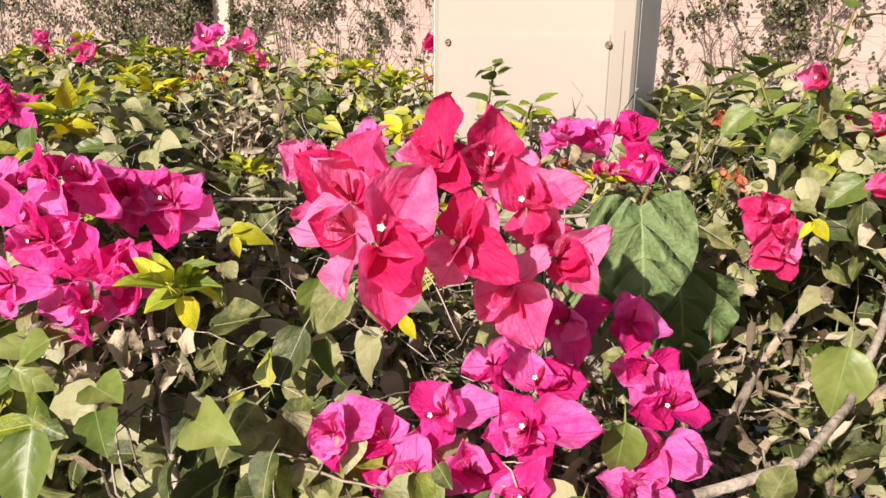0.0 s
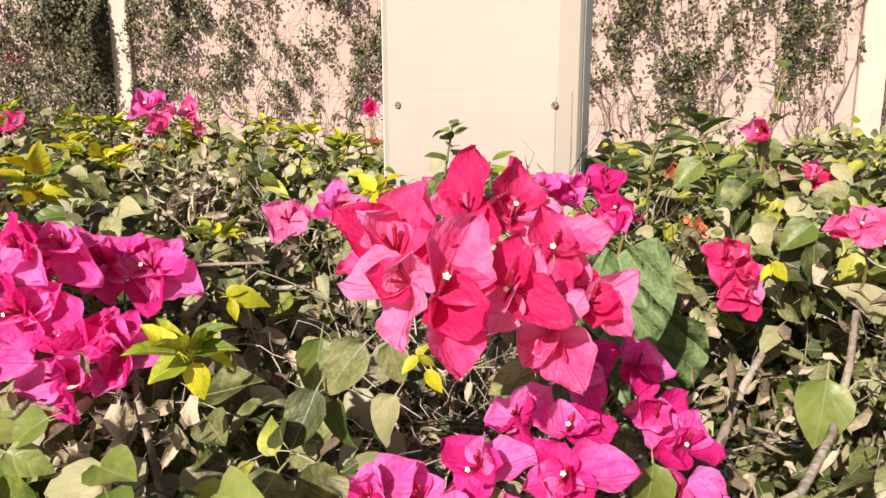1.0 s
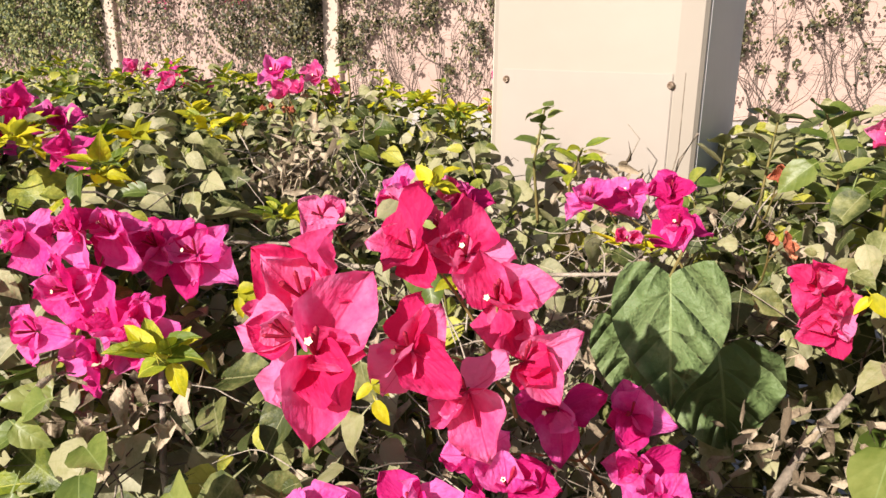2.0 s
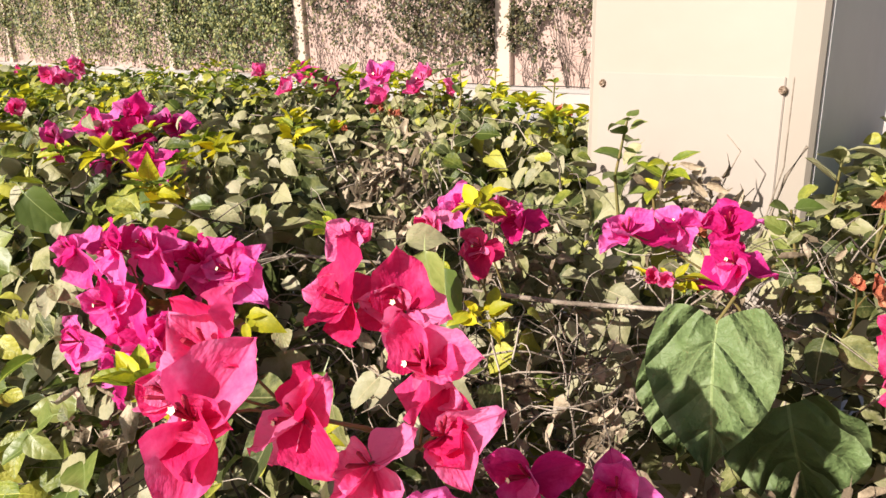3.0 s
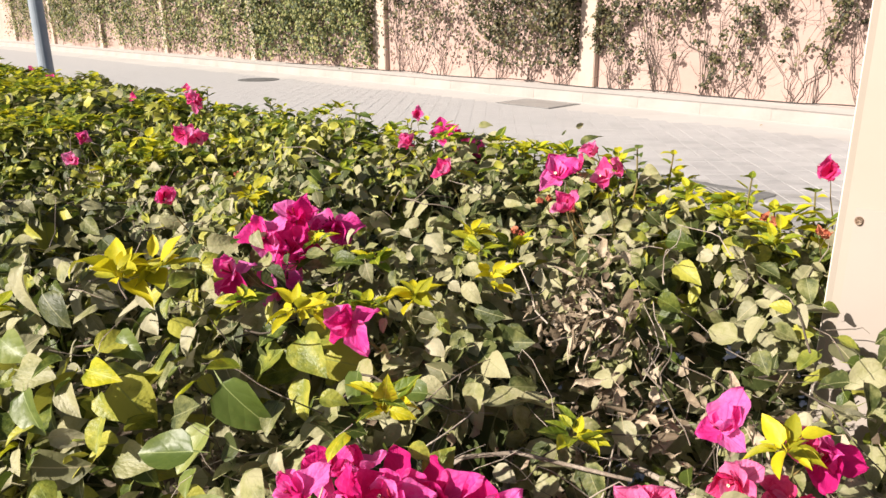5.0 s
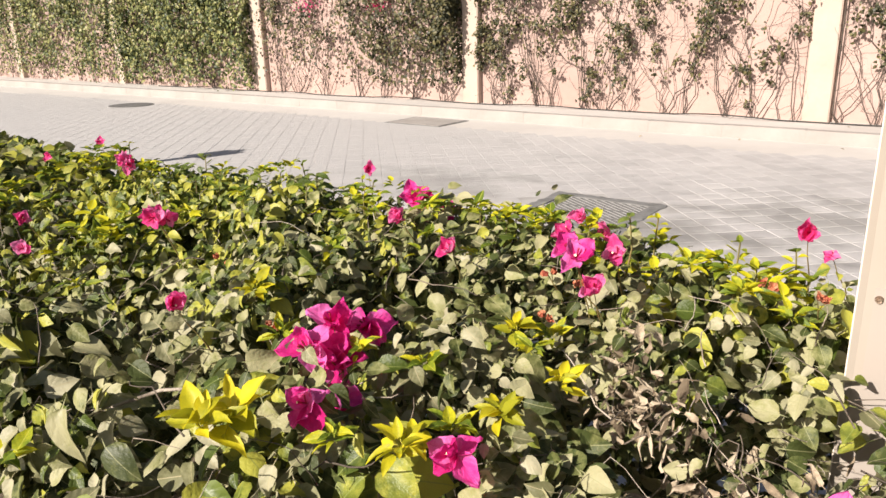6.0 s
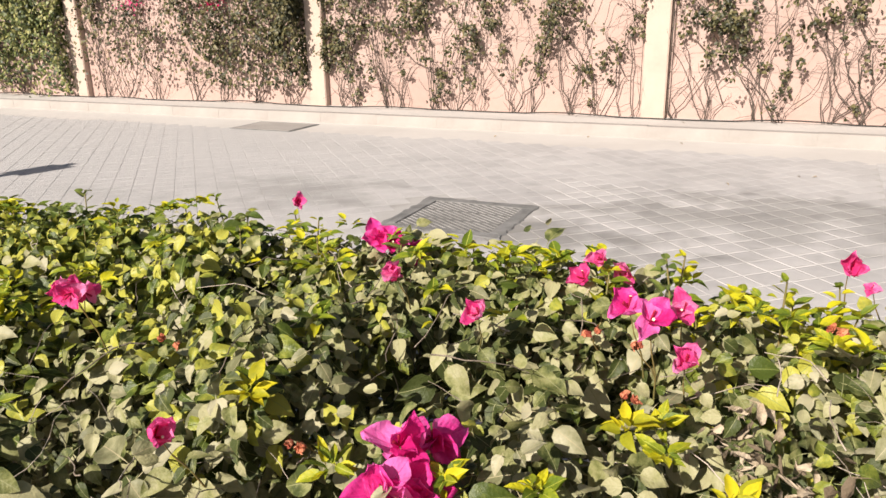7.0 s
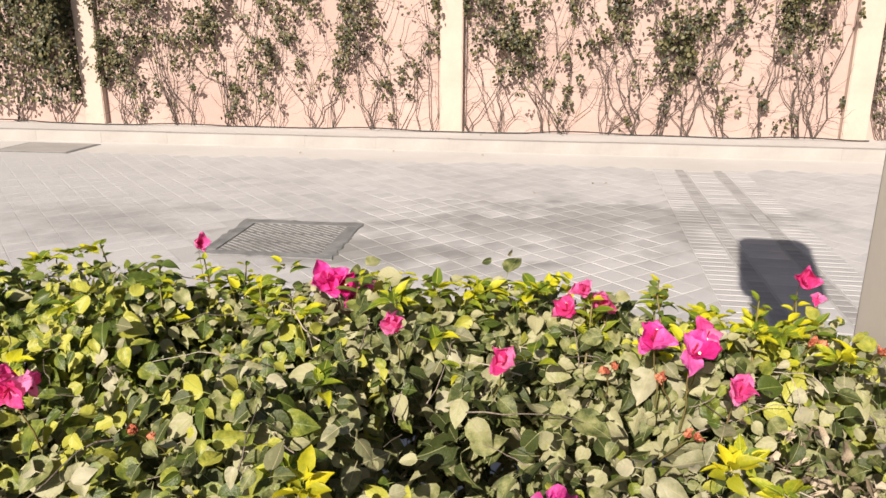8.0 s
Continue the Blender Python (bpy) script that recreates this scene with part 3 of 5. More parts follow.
    N = np.stack([rng.normal(0, 0.5, leaves), rng.normal(-1, 0.4, leaves), rng.normal(0.5, 0.4, leaves)], 1)
    Y = np.stack([rng.normal(0, 0.8, leaves), rng.normal(-0.3, 0.3, leaves), rng.normal(-0.7, 0.5, leaves)], 1)
    size = rng.uniform(0.032, 0.066, leaves) * (1.45 if fill > 0.4 else 1.2 if fill else 1.0)
    scatter("foliage", P - org, Y, N, size, VINE_SHAPES, mat_vine_dense if fill > 0.4 else mat_vine_leaf, ob)
    return ob


def bay(right, plants, stems, leaves, low, fill=0.0, thick=1.0, top=2.9, weight=None):
    """The climbers of one bay of the wall, whose right pillar begins at right - 0.33."""
    x0, x1 = right - 5.6 + 0.03, right - 0.36
    label = "dense dark green climber with thick foliage" if fill else "sparse twiggy climber with small dark leaves on the wall"
    out = []
    for k in range(plants):
        x = x0 + (x1 - x0) * (k + 0.5 + rng.uniform(-0.3, 0.3)) / plants
        w = 1.0 if weight is None else weight[k]
        out.append(vine(x, x0, x1, stems + rng.integers(0, 2), int(leaves * w), low, top, thick, fill, label))
    return out


bay(4.67, 12, 5, 540, 0.35, weight=(0.9, 0.7, 1.1, 1.2, 1.0, 1.2, 1.1, 1.2, 1.1, 1.1, 1.0, 0.8))
bay(10.27, 8, 5, 260, 0.40)
bay(-0.93, 12, 4, 450, 0.30, weight=(2.2, 2.0, 1.8, 1.6, 1.4, 1.3, 1.0, 0.9, 0.8, 0.7, 0.8, 0.8))
flowering = bay(-6.53, 7, 6, 1350, 0.45, fill=0.35, weight=(0.55, 0.40, 0.45, 0.45, 0.9, 2.0, 3.0))
for v in flowering[1:5]:
    n = 70
    B = np.array((rng.normal(0, 0.25), -0.2, rng.uniform(1.5, 2.1))) + rng.normal(0, 0.09, (n, 3)) * (1.8, 0.4, 0.7)
    scatter("blossom", B, rng.normal(0, 1, (n, 3)), rng.normal(0, 1, (n, 3)) + (0, -1, 0.5), rng.uniform(0.03, 0.045, n), VINE_SHAPES, mat_crimson, v)
bay(-12.13, 6, 4, 2700, 0.25, fill=0.5)
bay(-17.73, 6, 3, 1500, 0.3, fill=0.55)
bay(-23.33, 5, 3, 1300, 0.3, fill=0.55)
bay(-28.93, 4, 2, 1600, 0.3, fill=0.65)
bay(-34.53, 4, 2, 1200, 0.3, fill=0.65)

# wires stretched along the wall for the climbers
for z in (0.78, 1.38, 2.0):
    line = np.array([(x, WALL_Y + 0.078 + 0.004 * math.sin(x), z + 0.006 * math.sin(2.2 * x)) for x in np.linspace(-6.5, 9.8, 60)])
    tagged(link("trellis_wire", mesh_from("trellis_wire", *tube(line, 0.0016, 0.0016, 4), mat_wire), mat_wire), "thin grey wire stretched along the peach wall", "wire", "trellis wires")

# ---- the hedge ----
hedge = thing("hedge", (0, 0.8, 0.05), "clipped flowering hedge with dusty leaves and pink blooms", "hedge")
HORG = np.array(hedge.location)


def ripple(x, y):
    return (0.018 * np.sin(3.1 * x + 1.7 * y) + 0.014 * np.sin(7.3 * x - 5.1 * y + 1.3) + 0.010 * np.sin(13.7 * x + 11.9 * y + 0.4))


def crown(x, y):
    """The height of the hedge's leafy top."""
    z = 1.105 + 0.03 * np.clip(y - 0.6, 0, 0.7) + ripple(x, y)
    z = z - 0.23 * np.exp(-(((x - 1.20) / 0.27) ** 2 + ((y - 0.48) / 0.20) ** 2))
    z = z - 0.07 * np.exp(-(((x - 0.92) / 0.28) ** 2 + ((y - 0.62) / 0.22) ** 2))
    z = z - 0.045 * np.exp(-(((x - 1.0) / 0.14) ** 2 + ((y - 0.98) / 0.10) ** 2))
    z = z - 0.10 * np.exp(-(((x - 0.80) / 0.15) ** 2 + ((y - 0.30) / 0.12) ** 2))
    z = z - 2.9 * np.clip(0.42 - y, 0, 1) ** 2
    return z - 5.5 * np.clip(y - 1.34, 0, 1) ** 2


def off_leaf(P):
    return ~((P[:, 0] > 1.08) & (P[:, 0] < 1.37) & (P[:, 1] > 0.47) & (P[:, 1] < 0.745) & (P[:, 2] > 0.86))


def off_blooms(P):
    """Clear of the blooms that stand free at the far edge."""
    keep = np.ones(len(P), bool)
    for x, y, z in ((-0.15, 1.33, 1.14), (0.29, 1.28, 1.15), (-0.535, 1.56, 1.12), (-0.002, 1.07, 1.165), (0.17, 1.007, 1.145), (0.41, 1.02, 1.165)):
        keep &= ~((np.abs(P[:, 0] - x) < 0.055) & (P[:, 1] > y - 0.16) & (P[:, 1] < y + 0.025) & (P[:, 2] > z - 0.025))
    return keep


def off_post(P, gap=0.015):
    return ~((P[:, 0] > PX0 - gap) & (P[:, 0] < PX1 + gap) & (P[:, 1] > PY0 - gap) & (P[:, 1] < PY1 + gap))


def hedge_leaves(n, x0, x1, depth, y0=0.02, y1=1.66, thin=0.8):
    P = np.empty((n, 3))
    P[:, 0], P[:, 1] = rng.uniform(x0, x1, n), rng.uniform(y0, y1, n)
    P[:, 2] = crown(P[:, 0], P[:, 1]) - rng.exponential(depth, n) + 0.01
    bare = min(0.96, 1.2 * thin) * np.exp(-(((P[:, 0] - 1.02) / 0.32) ** 2 + ((P[:, 1] - 0.60) / 0.22) ** 2))
    P = P[(P[:, 2] > 0.12) & off_post(P, 0.03) & (rng.random(n) > bare)]
    e = 0.02
    gx = (crown(P[:, 0] + e, P[:, 1]) - crown(P[:, 0] - e, P[:, 1])) / (2 * e)
    gy = (crown(P[:, 0], P[:, 1] + e) - crown(P[:, 0], P[:, 1] - e)) / (2 * e)
    N = np.stack([-gx * 0.6, -np.clip(gy, -2, 2) * 0.6 - 0.22, np.ones(len(P))], 1)
    N /= np.linalg.norm(N, axis=1, keepdims=True)
    N += rng.normal(0, 0.62, N.shape)
    ang = rng.uniform(0, 2 * np.pi, len(P))
    Y = np.stack([np.cos(ang), np.sin(ang) - 0.25, rng.normal(-0.35, 0.3, len(P))], 1)
    return P, Y, N


SHAPES = [leaf_shape(w, d, f, t, 7, wave=0.035) for w, d, f, t in
          ((0.70, 0.25, 0.42, 0.0), (0.77, 0.12, 0.28, 0.15), (0.64, 0.42, 0.52, -0.2), (0.74, -0.10, 0.40, 0.12), (0.68, 0.30, -0.22, 0.15), (0.80, 0.20, 0.34, -0.12))]
YOUNG_SHAPES = [leaf_shape(w, d, f, t, 6, wave=0.03) for w, d, f, t in
                ((0.56, 0.20, 0.40, 0.2), (0.50, -0.15, 0.5, -0.2), (0.64, 0.35, 0.3, 0.1), (0.55, 0.05, 0.45, 0.3), (0.46, 0.30, 0.6, -0.3), (0.62, -0.05, 0.3, 0.0))]
FAR_SHAPES = [leaf_shape(w, d, f, 0, 4, cols=3) for w, d, f in ((0.75, 0.2, 0.25), (0.7, 0.4, 0.1), (0.8, 0.0, 0.3))]

def bumps(x, y):
    """Uneven growth, about -1 to 1, with features a hand or two across."""
    return (np.sin(7.9 * x + 3.1 * y + 0.4) * np.sin(6.3 * y - 4.4 * x + 1.9) + np.sin(13.1 * x - 8.7 * y + 2.2) * np.sin(11.7 * y + 5.9 * x)
            + 0.6 * np.sin(21.3 * x + 4.1 * y) * np.sin(19.1 * y - 9.3 * x + 0.7)) / 1.7


def sprigs(count, x0, x1, per, y0=0.03, y1=1.62):
    """Leafy stem tips: leaves in turn round each tip, hanging with their faces to the light, with gaps between the tips."""
    T = np.stack([rng.uniform(x0, x1, count), rng.uniform(y0, y1, count)], 1)
    bare = 0.95 * np.exp(-(((T[:, 0] - 1.17) / 0.32) ** 2 + ((T[:, 1] - 0.57) / 0.19) ** 2))
    bare = np.maximum(bare, 0.92 * np.exp(-(((T[:, 0] - 1.36) / 0.12) ** 2 + ((T[:, 1] - 0.70) / 0.13) ** 2)))
    bare = np.maximum(bare, 0.85 * np.exp(-(((T[:, 0] + 0.17) / 0.16) ** 2 + ((T[:, 1] - 0.64) / 0.06) ** 2)))
    b = bumps(T[:, 0], T[:, 1])
    gap = 0.92 * (b < -0.30 + 0.08 * (T[:, 1] < 0.75) + 0.16 * np.exp(-(((T[:, 0] - 0.45) / 0.40) ** 2 + ((T[:, 1] - 0.66) / 0.22) ** 2))) * (T[:, 1] < 1.2)
    keep = rng.random(count) > np.maximum(bare, gap)
    T, b = T[keep], b[keep]
    n = len(T)
    top = crown(T[:, 0], T[:, 1]) + rng.normal(0.0, 0.018, n) + 0.022 * b * (T[:, 1] < 1.25)
    lean = np.stack([rng.normal(0, 0.30, n), rng.normal(-0.08, 0.30, n)], 1)
    grow = rng.gamma(14, 0.00285, n).clip(0.022, 0.056) * (1.0 + 0.22 * np.clip((0.75 - T[:, 1]) / 0.3, 0, 1))
    patch = 0.5 + 0.28 * np.sin(2.3 * T[:, 0] + 3.1 * T[:, 1] + 0.6) + 0.22 * np.sin(5.9 * T[:, 0] - 4.3 * T[:, 1] + 2.0)
    green = 0.06 + 0.42 * patch * (0.30 + 0.9 * np.clip((T[:, 1] - 0.5) / 0.7, 0, 1)) + 0.42 * np.exp(-(((T[:, 0] - 0.35) / 0.40) ** 2 + ((T[:, 1] - 0.32) / 0.20) ** 2)) + 0.60 * np.clip((-0.2 - T[:, 0]) / 0.7, 0, 1) * np.clip((T[:, 1] - 0.35) / 0.5, 0, 1)
    tan = 0.12 + 0.24 * np.exp(-(((T[:, 0] - 0.75) / 0.5) ** 2 + ((T[:, 1] - 0.7) / 0.35) ** 2))
    r = rng.random(n)
    kind = np.where(r < green, 1, np.where(r < green + tan, 2, 0))
    k = np.tile(np.arange(per), n)
    t = np.repeat(np.arange(n), per)
    deep = (k + rng.random(n * per)) / per * 0.14
    ang = k * 2.4 + np.repeat(rng.uniform(0, 6.28, n), per) + rng.normal(0, 0.35, n * per)
    out = np.stack([np.cos(ang), np.sin(ang)], 1)
    P = np.empty((n * per, 3))
    P[:, :2] = T[t] - lean[t] * deep[:, None] + out * rng.uniform(0.006, 0.024, (n * per, 1))
    P[:, 2] = top[t] - deep
    N = np.column_stack([-0.12 + out[:, 0] * 0.35, -0.55 + out[:, 1] * 0.35, np.full(n * per, 0.66)]) + rng.normal(0, 0.34, (n * per, 3))
    N /= np.linalg.norm(N, axis=1, keepdims=True)
    Y = np.column_stack([out * 0.8 + rng.normal(0, 0.25, out.shape), rng.normal(-0.22, 0.3, n * per) - 2.5 * deep])
    Y -= (Y * N).sum(1, keepdims=True) * N * 0.85
    size = grow[t] * rng.uniform(0.65, 1.15, n * per) * np.clip(0.55 + deep * 14, 0.55, 1)
    keep = off_post(P, 0.03) & (P[:, 1] > 0.0) & off_leaf(P) & off_blooms(P)
    return P[keep], Y[keep], N[keep], size[keep], kind[t][keep]


P, Y, N, size, tone = [np.concatenate(q) for q in zip(sprigs(2300, -1.4, 2.3, 11), sprigs(800, -1.4, 2.3, 11, 1.15, 1.6), sprigs(420, -0.9, 0.5, 11, 0.03, 0.36))]
for sel, mat, nm in ((tone == 0, mat_foliage, "foliage"), (tone == 1, mat_green_many, "green_foliage"), (tone == 2, mat_tan_many, "dusty_foliage")):
    scatter(nm, P[sel] - HORG, Y[sel], N[sel], size[sel], SHAPES, mat, hedge)
P, Y, N = hedge_leaves(9500, -1.4, 2.3, 0.16, thin=0.25)
P[:, 2] -= 0.18
scatter("inner_foliage", P - HORG, Y, N, rng.uniform(0.026, 0.046, len(P)), FAR_SHAPES, mat_foliage, hedge)
P, Y, N = hedge_leaves(9000, -1.6, 2.3, 0.05, thin=0.1)
P[:, 2] = 0.15 + (P[:, 2] - 0.25) * rng.random(len(P)) ** 0.7
scatter("lower_foliage", P - HORG, Y, N, rng.uniform(0.03, 0.052, len(P)), FAR_SHAPES, mat_foliage, hedge)
for count, x0, x1, most in ((7000, -1.6, 2.3, 0.066), (9000, -9.0, -1.6, 0.09), (3500, 2.3, 5.0, 0.08)):
    P, Y, N = hedge_leaves(count, x0, x1, 0.05, 1.05, 1.62, thin=0.0)
    P[:, 2] = 0.10 + (P[:, 2] - 0.16) * rng.random(len(P))
    N = N * (1, 1, 0.4) + (0, -0.8, 0)
    scatter("back_foliage", P - HORG, Y, N, rng.uniform(0.6 * most, most, len(P)), FAR_SHAPES, mat_foliage, hedge)
P, Y, N = hedge_leaves(9000, -30.0, -1.6, 0.05)
P[:, 2] = 0.15 + (P[:, 2] - 0.25) * rng.random(len(P)) ** 0.7
scatter("lower_foliage", P - HORG, Y, N, rng.uniform(0.07, 0.11, len(P)), FAR_SHAPES, mat_foliage, hedge)
P, Y, N = hedge_leaves(3000, 2.3, 5.0, 0.05)
P[:, 2] = 0.15 + (P[:, 2] - 0.25) * rng.random(len(P)) ** 0.7
scatter("lower_foliage", P - HORG, Y, N, rng.uniform(0.05, 0.09, len(P)), FAR_SHAPES, mat_foliage, hedge)
for count, mat in ((12000, mat_foliage), (14000, mat_green_many)):
    P, Y, N = hedge_leaves(count, -9.0, -1.4, 0.06)
    scatter("far_foliage", P - HORG, Y, N, rng.uniform(0.036, 0.064, len(P)), FAR_SHAPES, mat, hedge)
P, Y, N = hedge_leaves(22000, -30.0, -9.0, 0.07)
scatter("distant_foliage", P - HORG, Y, N, rng.uniform(0.04, 0.07, len(P)), FAR_SHAPES, mat_foliage, hedge)
P, Y, N = hedge_leaves(5500, 2.3, 5.0, 0.08)
scatter("side_foliage", P - HORG, Y, N, rng.uniform(0.035, 0.06, len(P)), FAR_SHAPES, mat_foliage, hedge)

# withered leaves caught among the twigs
n = 1500
P = np.empty((n, 3))
P[:, 0], P[:, 1] = rng.normal(1.10, 0.17, n), rng.normal(0.57, 0.13, n)
P[:, 2] = crown(P[:, 0], P[:, 1]) - rng.exponential(0.07, n) - 0.015
P = P[off_post(P, 0.03) & (P[:, 1] > 0.1) & off_leaf(P)]
scatter("dead_leaves", P - HORG, rng.normal(0, 1, P.shape), rng.normal(0, 0.6, P.shape) + (0, -0.2, 0.8), rng.uniform(0.012, 0.030, len(P)),
        [leaf_shape(0.6, 0.7, 0.6, 1.2, 5), leaf_shape(0.5, -0.4, 0.8, -0.8, 5)], mat_dry, hedge)

for cx, cy, cz, n in ((0.597, 0.836, 1.07, 70), (1.00, 0.94, 1.07, 90), (0.86, 0.77, 1.03, 70), (0.72, 0.72, 1.04, 60), (0.55, 0.90, 1.09, 50), (0.80, 0.34, 0.98, 70), (1.30, 0.62, 0.92, 60), (0.62, 0.78, 1.08, 50)):
    P = np.array((cx, cy, cz)) + rng.normal(0, 1, (n, 3)) * (0.035, 0.03, 0.02)
    P = P[off_post(P, 0.02)]
    scatter("dead_leaves", P - HORG, rng.normal(0, 1, P.shape), rng.normal(0, 0.8, P.shape) + (0, -0.3, 0.6), rng.uniform(0.012, 0.032, len(P)),
            [leaf_shape(0.5, 0.7, 0.6, 1.2, 5), leaf_shape(0.35, -0.4, 0.8, -0.8, 5)], mat_dry, hedge)

# young yellow leaves spread over the top and the far edge
def young(n, x0, x1, ymean, ysd):
    C = np.stack([rng.uniform(x0, x1, n), np.clip(rng.normal(ymean, ysd, n), 0.3, 1.55)], 1)
    C = C[bumps(0.45 * C[:, 0] + 0.3, 0.45 * C[:, 1]) > rng.normal(-0.02, 0.12, n)]
    n, per = len(C), 7
    P = np.repeat(np.column_stack([C, crown(C[:, 0], C[:, 1]) + rng.uniform(0.0, 0.035, n)]), per, 0)
    ang = rng.uniform(0, 2 * np.pi, len(P))
    Y = np.stack([np.cos(ang), np.sin(ang), rng.uniform(-0.1, 0.7, len(P))], 1)
    P = P + Y * 0.006 + rng.normal(0, 0.006, P.shape)
    keep = off_post(P, 0.04) & off_blooms(P)
    return P[keep], Y[keep], (np.stack([-np.cos(ang) * 0.4, -np.sin(ang) * 0.4, np.ones(len(ang))], 1) + rng.normal(0, 0.2, P.shape))[keep]


for count, x0, x1, ym, ys, shapes, nm in ((84, -1.4, 0.75, 1.30, 0.10, YOUNG_SHAPES, "young_leaves"), (36, -1.4, 0.75, 0.95, 0.25, YOUNG_SHAPES, "young_leaves"), (16, -1.4, 0.1, 0.7, 0.25, YOUNG_SHAPES, "young_leaves"), (170, -1.4, -0.45, 0.9, 0.3, YOUNG_SHAPES, "young_leaves"),
                                          (2300, -12, -1.4, 1.0, 0.35, FAR_SHAPES, "far_young_leaves")):
    P, Y, N = young(count, x0, x1, ym, ys)
    scatter(nm, P - HORG, Y, N, rng.uniform(0.020, 0.042, len(P)), shapes, mat_lime_many, hedge)

# woody branches and twigs
for i in range(46):
    bx, by = rng.uniform(-0.6, 1.9), rng.uniform(0.25, 1.3)
    line = wander((bx, by, 0.05), (rng.normal(0, 0.35), rng.normal(0, 0.3), 1), 1.0, 12, 0.10)
    line = [q for q in line if q[2] < crown(q[0], q[1]) - 0.02 and off_post(np.array([q]), 0.02)[0]]
    if len(line) > 4:
        r0 = rng.uniform(0.004, 0.008)
        link("branch", mesh_from("branch", *tube(np.array(line) - HORG, r0, 0.0025, 6), mat_twig), mat_twig, hedge)
pieces = []
for i in range(2000):
    x, y = (rng.normal(1.10, 0.20), rng.normal(0.58, 0.16)) if i < 1150 else (rng.uniform(-1.2, 2.0), rng.uniform(0.15, 1.4))
    z = crown(x, y) - rng.exponential(0.07) - 0.01
    d = np.array((rng.normal(0, 1), rng.normal(0, 1), rng.normal(0.15, 0.6)))
    line = np.array(wander((x, y, z), d, rng.uniform(0.04, 0.16), 6, 0.22))
    line[:, 2] = np.minimum(line[:, 2], crown(line[:, 0], line[:, 1]) + 0.01)
    if off_post(line, 0.01).all() and line[:, 1].min() > 0.08 and off_leaf(line).all():
        r = rng.uniform(0.0005, 0.0015)
        pieces.append(tube(line - HORG, r, r * 0.5, 4))
tagged(link("brushwood", mesh_from("brushwood", *joined(pieces), mat_twig), mat_twig, hedge), kind="stuff")


def branch(r0, r1, *line):
    link("branch", mesh_from("branch", *tube(np.array(line) - HORG, r0, r1, 7), mat_twig), mat_twig, hedge)


branch(0.0058, 0.0042, (1.2, 0.6, 0.7), (1.267, 0.653, 0.867), (1.285, 0.689, 0.9), (1.315, 0.732, 0.937))
branch(0.0048, 0.0034, (1.15, 0.42, 0.86), (1.254, 0.446, 0.904), (1.303, 0.497, 0.903), (1.34, 0.559, 0.926), (1.369, 0.626, 0.968), (1.38, 0.66, 1.01))
branch(0.0032, 0.0022, (0.87, 0.32, 0.85), (0.849, 0.334, 0.942), (0.825, 0.359, 0.966), (0.801, 0.382, 0.994), (0.79, 0.4, 1.02))
branch(0.003, 0.0018, (1.065, 0.9, 0.98), (1.082, 0.98, 1.052), (1.095, 0.985, 1.106), (1.115, 0.98, 1.143))
branch(0.001, 0.0006, (1.01, 0.95, 1.02), (1.028, 0.98, 1.096), (1.041, 0.985, 1.13), (1.025, 0.98, 1.149))
branch(0.001, 0.0006, (1.08, 0.95, 1.03), (1.093, 0.98, 1.118), (1.092, 0.985, 1.217))
branch(0.0032, 0.0022, (0.72, 0.72, 0.98), (0.85, 0.69, 1.0), (0.98, 0.7, 1.012), (1.12, 0.72, 1.03))
branch(0.0028, 0.0018, (0.6, 0.45, 0.97), (0.66, 0.55, 1.03), (0.7, 0.58, 1.04), (0.8, 0.62, 1.04))
branch(0.0026, 0.0018, (0.0, 0.42, 1.06), (0.09, 0.47, 1.1), (0.16, 0.53, 1.1), (0.23, 0.58, 1.07))


# single leaves
def leaf_mesh(name, shape, mat):
    return mesh_from(name, shape[0], shape[1], mat)


LEAF_MESHES = [leaf_mesh("leaf", s, mat_leaf) for s in SHAPES]
YELLOW_MESHES = [leaf_mesh("leaf", s, mat_yellow) for s in YOUNG_SHAPES]
LIME_MESHES = [leaf_mesh("leaf", s, mat_lime) for s in YOUNG_SHAPES]


def put_leaf(mesh, place, ydir, normal, size, label=""):
    m = turned(np.array([ydir], float), np.array([normal], float))[0] * size
    ob = link("leaf", mesh, None, hedge, label)
    rows = [[*m[i], place[i] - HORG[i]] for i in range(3)]
    ob.matrix_basis = Matrix(rows + [[0, 0, 0, 1]])
    return ob


def whorl(x, y, z, leaves=9, size=0.036, lean=(0, -0.2, 1), meshes=LIME_MESHES):
    """A tip of young yellow leaves."""
    for k in range(leaves):
        a = k * 2.4 + rng.uniform(-0.3, 0.3)
        up = rng.uniform(-0.3, 0.9)
        d = np.array((math.cos(a), math.sin(a), up))
        put_leaf(meshes[rng.integers(0, 6)], np.array((x, y, z + 0.012)) + d * 0.006 + rng.normal(0, 0.003, 3), d,
                 np.array(lean) - 0.4 * d + rng.normal(0, 0.35, 3), size * rng.uniform(0.5, 1.15))


for spot in ((-0.06, 0.78, 1.105), (-0.555, 1.12, 1.147),
             (0.357, 0.69, 1.11), (0.48, 0.58, 1.11), (0.59, 1.20, 1.135)):
    whorl(*spot, leaves=14, size=0.029)
for spot in ((0.483, 0.485, 1.135), (0.47, 0.52, 1.125), (0.668, 0.457, 1.115), (0.523, 0.613, 1.125), (0.915, 0.645, 1.10),
             (-0.031, 0.728, 1.125), (0.423, 0.809, 1.13), (1.012, 0.525, 1.05), (0.54, 0.718, 1.125), (1.118, 0.635, 1.070)):
    whorl(*spot, leaves=14, size=0.030 if spot[0] < 0.6 else 0.024, meshes=YELLOW_MESHES)
